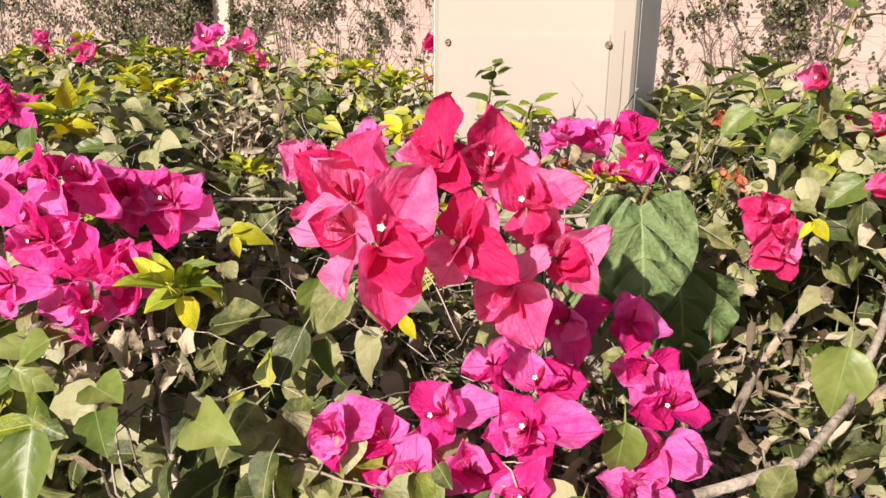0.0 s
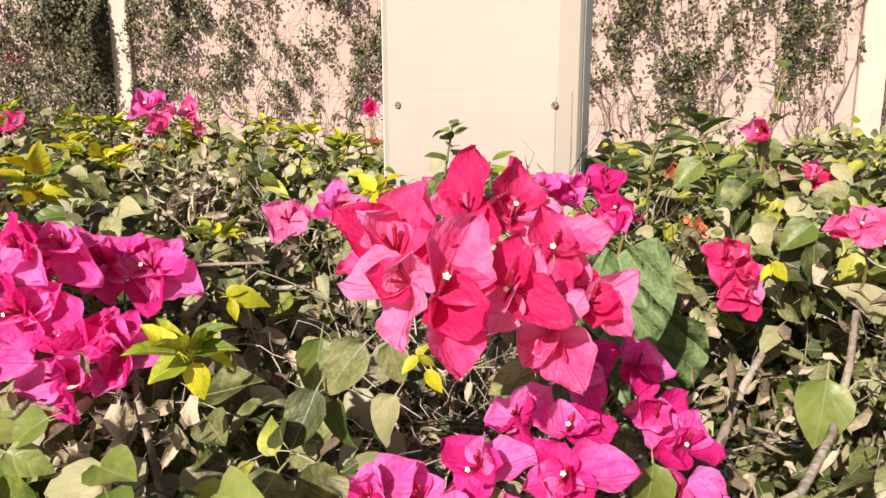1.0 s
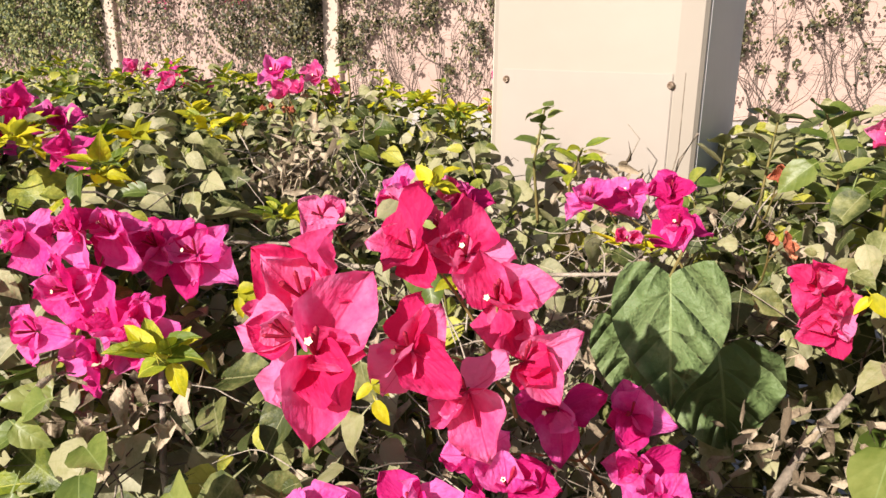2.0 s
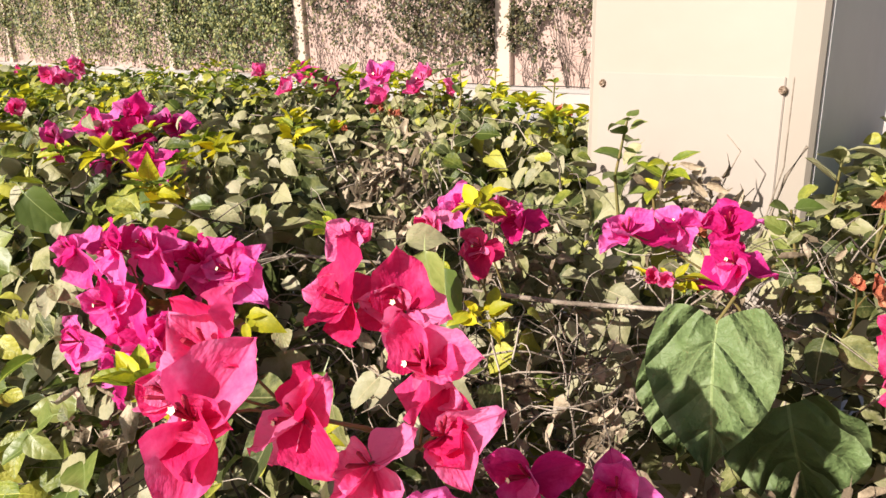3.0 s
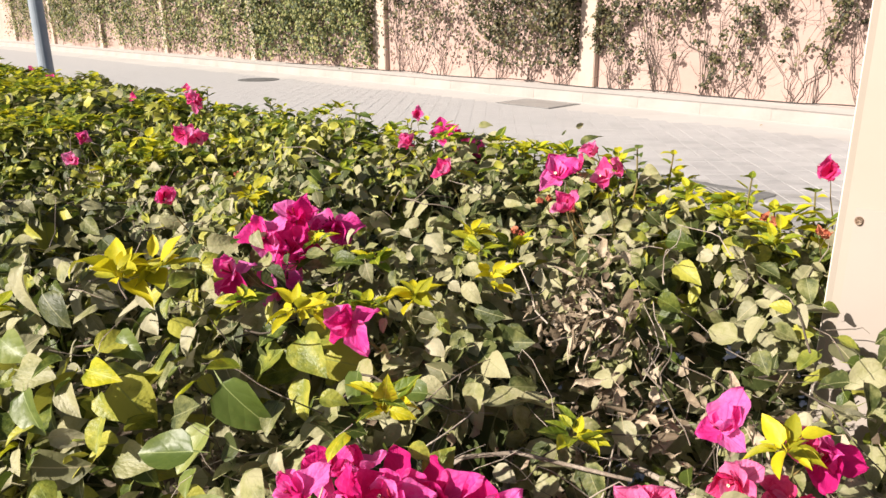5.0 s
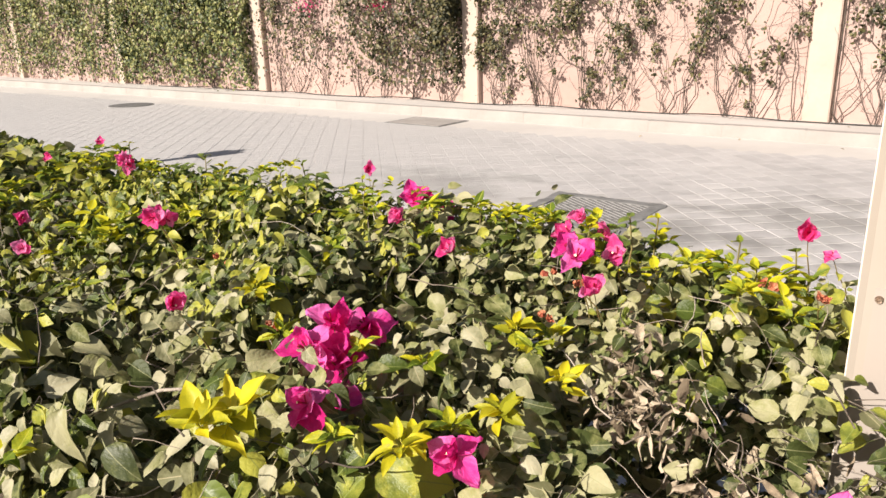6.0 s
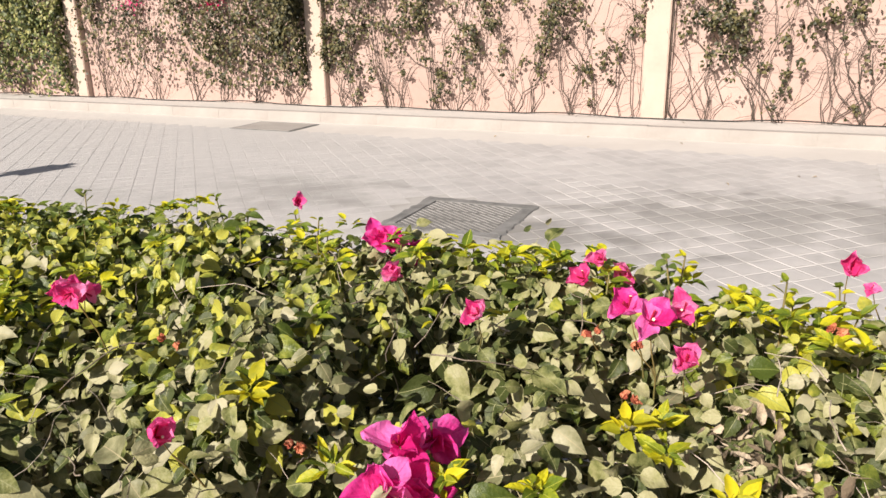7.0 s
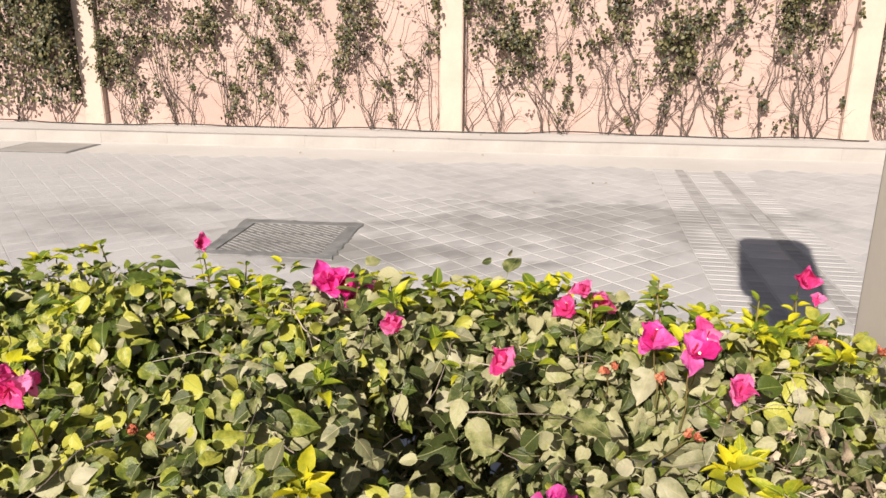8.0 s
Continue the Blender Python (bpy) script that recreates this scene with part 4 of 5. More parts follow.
for spot in ((0.318, 0.375, 1.156), (0.323, 0.413, 1.160)):
    whorl(*spot, leaves=12, size=0.046, meshes=YELLOW_MESHES)
for spot in ((0.72, 1.075, 1.125), (0.45, 0.86, 1.11), (0.54, 1.17, 1.15), (0.64, 1.11, 1.14), (0.47, 0.77, 1.13),
             (0.68, 0.44, 1.13), (0.90, 0.303, 1.045), (0.75, 0.60, 1.06), (0.16, 0.62, 1.13), (0.41, 0.467, 1.13), (0.27, 0.66, 1.12)):
    whorl(*spot, leaves=13, size=0.028)


def shoot(foot, tip, leaves=7, size=0.026, mat_set=LIME_MESHES):
    """An upright young shoot with leaves in turn up its stem."""
    foot, tip = np.array(foot, float), np.array(tip, float)
    way = tip - foot
    bend = foot + way * 0.5 + rng.normal(0, 0.006, 3)
    stem = link("shoot", mesh_from("shoot", *tube([foot - HORG, bend - HORG, tip - HORG], 0.0024, 0.0014, 5), mat_stalk), mat_stalk, hedge)
    for k in range(leaves):
        t = 1 - 0.62 * (1 - k / (leaves - 1)) ** 1.5
        a = k * 2.4 + rng.uniform(-0.3, 0.3)
        d = np.array((math.cos(a), math.sin(a), rng.uniform(0.0, 0.7)))
        m = turned(d[None], np.array([[-0.4 * d[0], -0.4 * d[1] - 0.2, 1.0]]) + rng.normal(0, 0.2, (1, 3)))[0] * size * (1.25 - 0.5 * t) * rng.uniform(0.8, 1.2)
        p = foot + way * t + d * 0.004 - HORG
        ob = link("leaf", mat_set[rng.integers(0, 6)], None, stem)
        ob.matrix_basis = Matrix([[*m[i], p[i]] for i in range(3)] + [[0, 0, 0, 1]])


LIME_BROAD = [leaf_mesh("leaf", s, mat_lime) for s in SHAPES]
FRESH_MESHES = [leaf_mesh("leaf", s, mat_fresh) for s in SHAPES]
shoot((0.935, 0.90, 1.02), (0.94, 0.893, 1.172), 12, 0.033, FRESH_MESHES)
shoot((0.975, 0.91, 1.04), (0.99, 0.90, 1.125), 9, 0.036)
shoot((1.325, 0.88, 1.06), (1.345, 0.879, 1.240), 7, 0.036, FRESH_MESHES)
for x, y, z in ((-0.82, 1.48, 1.12), (-0.185, 1.44, 1.14), (-0.483, 1.48, 1.135), (-0.70, 1.46, 1.165), (0.40, 1.24, 1.205), (0.42, 1.33, 1.185),
                (0.58, 1.30, 1.17), (0.66, 1.36, 1.15), (-0.35, 1.38, 1.16), (-1.1, 1.42, 1.16), (-1.5, 1.40, 1.17), (0.02, 1.36, 1.15)):
    shoot((x, y - 0.01, z - 0.12), (x, y, z), 8, 0.03, LIME_MESHES if rng.random() < 0.6 else FRESH_MESHES)

for i in range(62):
    x = -1.7 + 2.45 * (i + rng.random()) / 62
    y = rng.uniform(1.22, 1.50)
    if x > 0.7:
        continue
    z = crown(x, y) + rng.uniform(0.0, 0.042)
    shoot((x, y - 0.01, z - 0.11), (x + rng.normal(0, 0.01), y + rng.normal(0, 0.01), z), 9, rng.uniform(0.034, 0.046), LIME_MESHES if rng.random() < 0.35 + 0.3 * (x > 0.25) else FRESH_MESHES)

for x, y, z in ((1.14, 0.99, 1.13), (1.19, 0.96, 1.15), (1.24, 1.0, 1.14), (1.29, 0.95, 1.16), (1.34, 1.0, 1.14), (1.21, 1.05, 1.16), (1.40, 0.97, 1.14), (1.46, 1.02, 1.15), (1.12, 0.90, 1.10), (1.27, 0.89, 1.12)):
    shoot((x + 0.01, y, z - 0.13), (x + rng.normal(0, 0.012), y + rng.normal(0, 0.012), z + rng.uniform(-0.02, 0.02)), 9, rng.uniform(0.042, 0.052), LEAF_MESHES if rng.random() < 0.7 else FRESH_MESHES)

# the two large leaves below the blooms, and single leaves by the near edge

def large_leaf(width, droop, cup):
    """A broad leaf with sunk veins, 1 long."""
    rows, cols = 16, 11
    vs, fs = [], []
    for i in range(rows):
        t = i / (rows - 1)
        half = width * 0.5 * float(np.interp(t, (0, 0.03, 0.1, 0.22, 0.38, 0.55, 0.72, 0.86, 0.95, 1), (0.72, 0.84, 0.95, 1.0, 0.97, 0.82, 0.52, 0.22, 0.07, 0)))
        for j in range(cols):
            s = 2 * j / (cols - 1) - 1
            vein = 0.026 * abs(math.sin(9.5 * (t - 0.45 * abs(s)))) ** 0.7 + 0.022 * min(1, abs(s) * 6)
            vs.append((s * half, t - 0.09 * math.sin(2.1 * abs(s)) * (1 - t) ** 5, vein + cup * s * s - droop * t * t + 0.045 * math.sin(6 * t + 4 * s) + 0.035 * math.sin(13 * t - 9 * s) * abs(s)))
    for i in range(rows - 1):
        for j in range(cols - 1):
            a = i * cols + j
            fs += [(a, a + 1, a + cols + 1), (a, a + cols + 1, a + cols)]
    return np.array(vs), np.array(fs)


BIG_MESH = leaf_mesh("leaf", large_leaf(0.84, 0.12, 0.08), mat_broad)
link("petiole", mesh_from("petiole", *tube(np.array([(1.175, 0.70, 1.09), (1.165, 0.665, 1.085), (1.157, 0.632, 1.058)]) - HORG, 0.0018, 0.0014, 6), mat_stalk), mat_stalk, hedge)
put_leaf(BIG_MESH, (1.157, 0.634, 1.060), (0.16, -0.40, -0.85), (0.12, -0.86, 0.50), 0.118, "large broad green leaf with sunk veins")
put_leaf(BIG_MESH, (1.196, 0.710, 0.968), (0.14, 0.28, -0.9), (0.34, -0.86, -0.40), 0.140, "large broad leaf in shade")
put_leaf(BIG_MESH, (1.118, 0.66, 1.000), (0.10, -0.05, -0.9), (-0.1, -0.9, 0.4), 0.085, "broad green leaf behind another")
for place, ydir, normal, size in (((0.935, 0.425, 1.03), (-0.1, -0.2, -0.9), (0.3, -0.9, 0.4), 0.045), ((0.968, 0.371, 1.005), (0.1, -0.2, -0.9), (-0.4, -0.9, 0.3), 0.042),
                                  ((0.93, 0.27, 0.985), (0.6, -0.4, 0.2), (-0.2, -0.7, 0.7), 0.05), ((0.85, 0.272, 0.994), (0.8, -0.3, 0.0), (0.1, -0.5, 0.8), 0.042),
                                  ((0.863, 0.213, 0.997), (0.2, -0.4, -0.8), (0.2, -0.8, 0.5), 0.048), ((1.349, 0.704, 0.93), (-0.1, -0.2, -0.9), (0.1, -0.9, 0.3), 0.075),
                                  ((1.18, 0.362, 0.985), (0.0, -0.2, -0.9), (0.3, -0.9, 0.3), 0.045),
                                  ((0.963, 0.535, 1.09), (0.3, -0.2, -0.8), (0.0, -0.9, 0.4), 0.065)):
    put_leaf(FRESH_MESHES[rng.integers(0, 6)], place, ydir, normal, size)
for x, y, z, size in ((0.802, 0.261, 1.0, 0.036), (0.784, 0.297, 1.0, 0.038), (0.72, 0.271, 1.01, 0.036), (0.872, 0.251, 0.99, 0.037), (0.84, 0.232, 0.985, 0.033), (0.725, 0.294, 1.03, 0.034), (0.672, 0.305, 1.09, 0.052), (0.609, 0.226, 1.06, 0.05), (0.576, 0.326, 1.10, 0.05)):
    a = rng.uniform(0, 6.28)
    put_leaf((LIME_MESHES if size < 0.035 else FRESH_MESHES)[rng.integers(0, 6)], (x, y, z), (0.6 * math.cos(a), -0.4, rng.uniform(-0.5, 0.3)), (0.2 * math.sin(a), -0.6, 0.8), size)


def leaves_at(meshes, *rows):
    """Single leaves, each with its foot, the way it points and its length, their faces turned to the light."""
    for place, way, size in rows:
        put_leaf(meshes[rng.integers(0, 6)], place, way, np.array((-0.04, -0.78, 0.62)) + rng.normal(0, 0.10, 3), size)


# by the bare branches
leaves_at(FRESH_MESHES,
          ((1.337, 0.576, 0.971), (-0.12, -0.23, -0.97), 0.065),
          ((1.293, 0.856, 1.114), (-0.16, -0.24, -0.96), 0.052),
          ((1.253, 0.851, 1.134), (-0.70, -0.29, -0.65), 0.045),
          ((1.361, 0.763, 1.077), (-0.76, -0.29, -0.58), 0.045))
leaves_at(LEAF_MESHES,
          ((1.325, 0.893, 1.156), (0.64, -0.02, -0.77), 0.044),
          ((1.362, 0.758, 1.057), (0.13, -0.18, -0.98), 0.051),
          ((1.396, 0.777, 1.107), (-0.91, -0.12, 0.40), 0.030),
          ((1.418, 0.696, 0.997), (-0.80, -0.05, 0.60), 0.055))
leaves_at(YELLOW_MESHES,
          ((1.317, 0.732, 1.036), (-0.51, -0.29, -0.81), 0.021),
          ((1.317, 0.732, 1.039), (0.63, -0.03, -0.78), 0.026))
# by the near magenta spray
leaves_at(FRESH_MESHES,
          ((0.826, 0.266, 1.025), (-0.82, -0.29, -0.49), 0.033),
          ((0.802, 0.256, 1.005), (0.92, 0.12, -0.38), 0.031),
          ((0.596, 0.478, 1.124), (0.12, -0.32, -0.94), 0.039),
          ((0.638, 0.525, 1.099), (-0.72, -0.68, 0.14), 0.038))
leaves_at(LEAF_MESHES,
          ((0.904, 0.337, 1.049), (0.41, -0.10, -0.91), 0.018),
          ((0.859, 0.266, 0.989), (-0.96, -0.24, -0.14), 0.047),
          ((0.796, 0.286, 1.001), (-0.81, -0.05, 0.59), 0.018),
          ((0.909, 0.548, 1.100), (0.66, 0.74, 0.13), 0.041))
leaves_at(LIME_BROAD,
          ((0.892, 0.314, 1.049), (-0.90, -0.27, -0.33), 0.034),
          ((0.893, 0.314, 1.051), (0.53, 0.29, 0.80), 0.021),
          ((0.894, 0.314, 1.047), (0.21, -0.16, -0.97), 0.027),
          ((0.934, 0.566, 1.083), (0.22, -0.22, -0.95), 0.023),
          ((0.664, 0.413, 1.118), (0.26, -0.96, -0.06), 0.029))
leaves_at(YELLOW_MESHES,
          ((0.867, 0.408, 1.066), (0.90, 0.27, 0.34), 0.018),
          ((0.869, 0.408, 1.064), (0.98, 0.20, -0.07), 0.032),
          ((0.876, 0.399, 1.064), (0.28, -0.14, -0.95), 0.017))
# hedge side at the start of the near edge
leaves_at(FRESH_MESHES,
          ((0.538, 0.374, 1.128), (0.63, 0.33, -0.71), 0.063),
          ((0.538, 0.357, 1.092), (-0.17, -0.55, -0.82), 0.048),
          ((0.346, 0.274, 1.013), (0.71, -0.28, -0.65), 0.049),
          ((0.340, 0.263, 1.085), (0.81, -0.11, -0.58), 0.051),
          ((0.328, 0.361, 1.109), (0.96, 0.11, -0.25), 0.045),
          ((0.243, 0.271, 1.107), (0.95, 0.18, -0.25), 0.050),
          ((0.500, 0.354, 1.033), (0.62, -0.70, -0.35), 0.030))
leaves_at(LEAF_MESHES,
          ((0.329, 0.286, 1.012), (0.71, 0.41, 0.57), 0.059),
          ((0.361, 0.292, 1.018), (0.76, -0.13, -0.64), 0.056),
          ((0.366, 0.293, 1.090), (0.90, -0.16, -0.41), 0.039),
          ((0.114, 0.335, 1.143), (0.50, -0.38, -0.78), 0.065),
          ((0.222, 0.324, 1.138), (0.86, -0.01, -0.51), 0.052),
          ((0.306, 0.269, 1.094), (0.94, 0.34, 0.07), 0.052),
          ((0.428, 0.375, 1.110), (0.45, -0.83, -0.33), 0.030),
          ((0.478, 0.352, 1.079), (0.82, 0.29, 0.49), 0.044),
          ((0.256, 0.368, 1.122), (0.13, -0.99, -0.09), 0.032))
leaves_at(LEAF_MESHES,
          ((0.414, 0.318, 1.021), (0.94, 0.32, 0.14), 0.048))
leaves_at(LIME_BROAD,
          ((0.322, 0.252, 1.021), (0.30, -0.91, 0.30), 0.026),
          ((0.331, 0.260, 1.018), (0.87, -0.17, -0.46), 0.040),
          ((0.384, 0.312, 1.107), (0.97, 0.22, 0.07), 0.042),
          ((0.527, 0.398, 1.132), (-0.00, -0.98, 0.21), 0.033),
          ((0.502, 0.366, 1.120), (0.22, -0.97, 0.11), 0.028))
# under the crimson spray
leaves_at(FRESH_MESHES,
          ((0.979, 0.496, 1.118), (0.31, -0.12, -0.94), 0.048))
leaves_at(LEAF_MESHES,
          ((0.989, 0.369, 1.048), (-0.61, -0.29, -0.73), 0.049),
          ((1.006, 0.373, 1.049), (0.28, -0.14, -0.95), 0.033),
          ((1.100, 0.409, 1.023), (-0.88, -0.28, -0.38), 0.038),
          ((1.011, 0.366, 1.014), (-0.36, -0.27, -0.89), 0.042),
          ((0.959, 0.356, 1.018), (-0.31, -0.26, -0.91), 0.043))
leaves_at(YELLOW_MESHES,
          ((1.032, 0.347, 1.050), (-0.61, -0.29, -0.73), 0.015),
          ((1.033, 0.347, 1.050), (0.88, 0.10, -0.47), 0.013),
          ((1.040, 0.338, 1.045), (0.58, -0.04, -0.81), 0.018),
          ((1.031, 0.347, 1.051), (0.74, 0.29, 0.61), 0.011))
for i in range(125):
    x, y = rng.uniform(0.55, 1.5), rng.uniform(0.15, 0.5)
    if 1.05 < x < 1.36 and y > 0.38:
        continue
    z = crown(x, y) + rng.uniform(-0.03, 0.012)
    a = rng.uniform(0, 6.28)
    put_leaf(LEAF_MESHES[rng.integers(0, 6)], (x, y, z), (math.cos(a), math.sin(a) - 0.3, rng.normal(-0.3, 0.3)),
             np.array((0, -0.5, 0.9)) + rng.normal(0, 0.4, 3), rng.uniform(0.026, 0.044))


# ---- blooms ----
def bract_shape(belly, cup, wide, ruffle, phase, curl):
    """A papery bract 1 long along y, its inner face to z: broad, pointed, cupped and creased, with wavy edges and a tip that turns back."""
    rows, cols = 11, 9
    vs, fs = [], []
    for i in range(rows):
        t = i / (rows - 1)
        half = 0.5 * wide * max(0.08 * (1 - t), t ** 0.60 * (1 - t) ** 0.88 / 0.416) * (1 + 0.05 * math.sin(17 * t + phase))
        for j in range(cols):
            q = 2 * j / (cols - 1) - 1
            z = -belly * math.sin(math.pi * t) + (cup * q * q + 0.22 * abs(q)) * half * (1.5 - t)
            z += ruffle * abs(q) ** 1.5 * math.sin(9 * t + 2.6 * q + phase) * (0.35 + t) - curl * t ** 3
            z += 0.014 * math.sin(24 * t - 10 * abs(q) + phase) + 0.02 * math.sin(7 * t + 6 * q + 2 * phase)
            vs.append((q * half + 0.05 * math.sin(4 * t + phase) * t, t, z))
    for i in range(rows - 1):
        for j in range(cols - 1):
            a = i * cols + j
            fs += [(a, a + 1, a + cols + 1), (a, a + cols + 1, a + cols)]
    return np.array(vs), np.array(fs)


BRACTS = [bract_shape(*q) for q in ((0.12, 0.50, 0.92, 0.09, 0.0, 0.10), (0.20, 0.34, 1.0, 0.13, 1.7, 0.20), (0.08, 0.70, 0.88, 0.08, 3.1, -0.05), (0.15, 0.26, 1.04, 0.15, 4.4, 0.16), (0.22, 0.42, 0.95, 0.12, 5.3, 0.26), (0.05, 0.34, 0.98, 0.13, 2.4, 0.04))]
BRACT_MESHES = {m.name: [leaf_mesh("bract", s, m) for s in BRACTS] for m in (mat_crimson, mat_magenta, mat_pink, mat_dried)}


def flower_mesh(star):
    """A slender dark tube, closed or, with star, open at its tip in a small cream star."""
    tv, tf = tube([(0, 0, 0), (0.01, 0, 0.25), (0.03, 0.01, 0.5)], 0.028, 0.045, 5)
    if not star:
        return mesh_from("flower", *joined([(tv, tf), tube([(0.03, 0.01, 0.5), (0.035, 0.01, 0.56)], 0.045, 0.012, 5)]), mat_tube)
    vs, fs = [(0.03, 0.01, 0.52)], []
    for k in range(10):
        a, rr = k * math.pi / 5, (0.066 if k % 2 == 0 else 0.046)
        vs.append((0.03 + rr * math.cos(a), 0.01 + rr * math.sin(a), 0.55 if k % 2 == 0 else 0.53))
    for k in range(10):
        fs.append((0, 1 + k, 1 + (k + 1) % 10))
    v, f = joined([(tv, tf), (np.array(vs), np.array(fs))])
    me = mesh_from("flower", v, f, mat_tube)
    me.materials.append(mat_star)
    me.polygons.foreach_set("material_index", np.array([0] * len(tf) + [1] * 10, np.int32))
    return me


FLOWERS = [flower_mesh(False), flower_mesh(True)]
NEAR_EYE = np.array((1.15, -0.1, 1.35))


def place_child(ob, parent_place, p, m):
    ob.matrix_basis = Matrix([[*m[i], p[i] - parent_place[i]] for i in range(3)] + [[0, 0, 0, 1]])


def floret(cluster, org, p, axis, size, mat, open_angle, star):
    a = np.array(axis, float) / np.linalg.norm(axis)
    u = np.cross(a, (0.3, 0.1, 1.0))
    u /= np.linalg.norm(u)
    w = np.cross(a, u)
    turn = rng.uniform(0, 6.28)
    for k in range(4):
        ang = turn + k * 1.571 + rng.normal(0, 0.15)
        out = math.cos(ang) * u + math.sin(ang) * w
        op = open_angle * (1.0 if k % 2 == 0 else 0.7) + rng.normal(0, 0.14)
        ydir = math.cos(op) * a + math.sin(op) * out
        normal = math.sin(op) * a - math.cos(op) * out
        m = turned(np.array([ydir]), np.array([normal]))[0] * size * rng.uniform(0.88, 1.1)
        ob = link("bract", BRACT_MESHES[mat.name][rng.integers(0, 6)], None, cluster)
        place_child(ob, org, p, m)
    if star:
        for k in range(star):
            ang = turn + k * 2.094 + 0.2
            d = a + 0.55 * (math.cos(ang) * u + math.sin(ang) * w)
            m = turned(np.array([u]), np.array([d]))[0] * size
            place_child(link("flower", FLOWERS[int(k == 0 and rng.random() < 0.3)], None, cluster), org, p, m)


def bloom(florets, mat, size=0.034, label="", face=None, wild=0.4, open_angle=1.12, stars=0.7, root=None, twin=0):
    """A spray of papery bracts on a stalk that rises out of the hedge."""
    fl = np.array(florets, float)
    for _ in range(twin):
        fl = np.concatenate([fl, np.array(florets, float) + rng.normal(0, 0.010, (len(florets), 3)) + (0, 0.006, 0)])
    mid = fl.mean(0)
    foot = np.array(root) if root is not None else np.array((mid[0] + rng.normal(0, 0.02), mid[1] + 0.05, min(mid[2] - 0.06, crown(mid[0], mid[1]) - 0.05)))
    fork = mid + (foot - mid) * 0.35
    pieces = [tube([foot - mid, (foot + fork) / 2 - mid + np.array((0.004, 0, 0.002)), fork - mid], 0.0015, 0.0011, 5)]
    for p in fl:
        pieces.append(tube([fork - mid, (fork + p) / 2 - mid + np.array((0, 0, 0.003)), p - mid], 0.0009, 0.0006, 5))
    name = label or ("magenta papery bloom cluster" if mat is mat_magenta else "crimson pink papery bloom cluster")
    cl = link("bloom", mesh_from("bloom", *joined(pieces), mat_stalk), mat_stalk, hedge, name)
    cl.location = mid - HORG
    for p in fl:
        out = p - mid
        eye = NEAR_EYE - p
        axis = (0.8 * eye / np.linalg.norm(eye) + 9 * out + np.array((0, -0.15, 0.35)) if face is None else np.array(face, float)) + rng.normal(0, wild, 3)
        floret(cl, mid, p, axis, size * rng.uniform(0.82, 1.12), mat, open_angle + rng.normal(0, 0.16), int(rng.random() < stars) * rng.integers(2, 4))
    return cl


def spray(florets, mat, root=None, label="", grown=1.06, fill=2, stars=0.4):
    """Florets on one forked stalk: each is its centre and the tips of its bracts."""
    centres = np.array([f[0] for f in florets], float)
    mid = centres.mean(0)
    foot = np.array(root) if root is not None else np.array((mid[0], mid[1] + 0.05, min(mid[2] - 0.06, crown(mid[0], mid[1]) - 0.05)))
    fork = mid + (foot - mid) * 0.4
    pieces = [tube([foot - mid, (foot + fork) / 2 - mid + np.array((0.004, 0, 0.002)), fork - mid], 0.0016, 0.0012, 5)]
    for p in centres:
        pieces.append(tube([fork - mid, (fork + p) / 2 - mid + np.array((0, 0.003, 0.002)), p - mid], 0.0010, 0.0007, 5))
    name = label or ("magenta papery bloom cluster" if mat is mat_magenta else "crimson pink papery bloom cluster")
    cl = link("bloom", mesh_from("bloom", *joined(pieces), mat_stalk), mat_stalk, hedge, name)
    cl.location = mid - HORG
    for f in florets:
        c, tips = np.array(f[0], float), np.array(f[1:], float)
        ways = tips - c
        axis = (ways / np.linalg.norm(ways, axis=1, keepdims=True)).mean(0) * 0.8 + np.array((-0.1, -0.62, 0.5))
        axis /= np.linalg.norm(axis)
        size = float(np.linalg.norm(ways, axis=1).mean())
        more = np.array([axis * 0.6 + rng.normal(0, 0.5, 3) for _ in range(fill)])
        more = more / np.linalg.norm(more, axis=1, keepdims=True) * size * rng.uniform(0.7, 0.95, (fill, 1))
        for w in (*ways, *more):
            long = np.linalg.norm(w) * grown
            turn = turned(w[None], (axis + rng.normal(0, 0.28, 3))[None])[0]
            wide = max(0.95 * long, 0.029) * rng.uniform(0.92, 1.12)
            ob = link("bract", BRACT_MESHES[mat.name][rng.integers(0, 6)], None, cl)
            place_child(ob, mid, c - axis * 0.003, turn * np.array((wide, long, long)))
        u = np.cross(axis, (0.3, 0.1, 1.0))
        u /= np.linalg.norm(u)
        for k in range(3):
            ang = k * 2.094 + rng.uniform(0, 1.5)
            d = axis + 0.45 * (math.cos(ang) * u + math.sin(ang) * np.cross(axis, u))
            place_child(link("flower", FLOWERS[int(k == 0 and rng.random() < stars)], None, cl), mid, c, turned(u[None], d[None])[0] * size * 0.95)
    return cl


# the large crimson spray nearest the path, lower half
spray([((1.054, 0.245, 1.125), (1.050, 0.227, 1.104), (1.021, 0.244, 1.126), (1.057, 0.234, 1.142)),
       ((1.070, 0.242, 1.121), (1.083, 0.221, 1.092), (1.095, 0.244, 1.126), (1.081, 0.267, 1.152)),
       ((1.041, 0.272, 1.133), (1.018, 0.262, 1.157), (1.049, 0.272, 1.170), (1.016, 0.258, 1.128), (1.066, 0.258, 1.146))],
      mat_crimson, root=(1.09, 0.36, 1.06), fill=1, stars=0.85, grown=1.13)
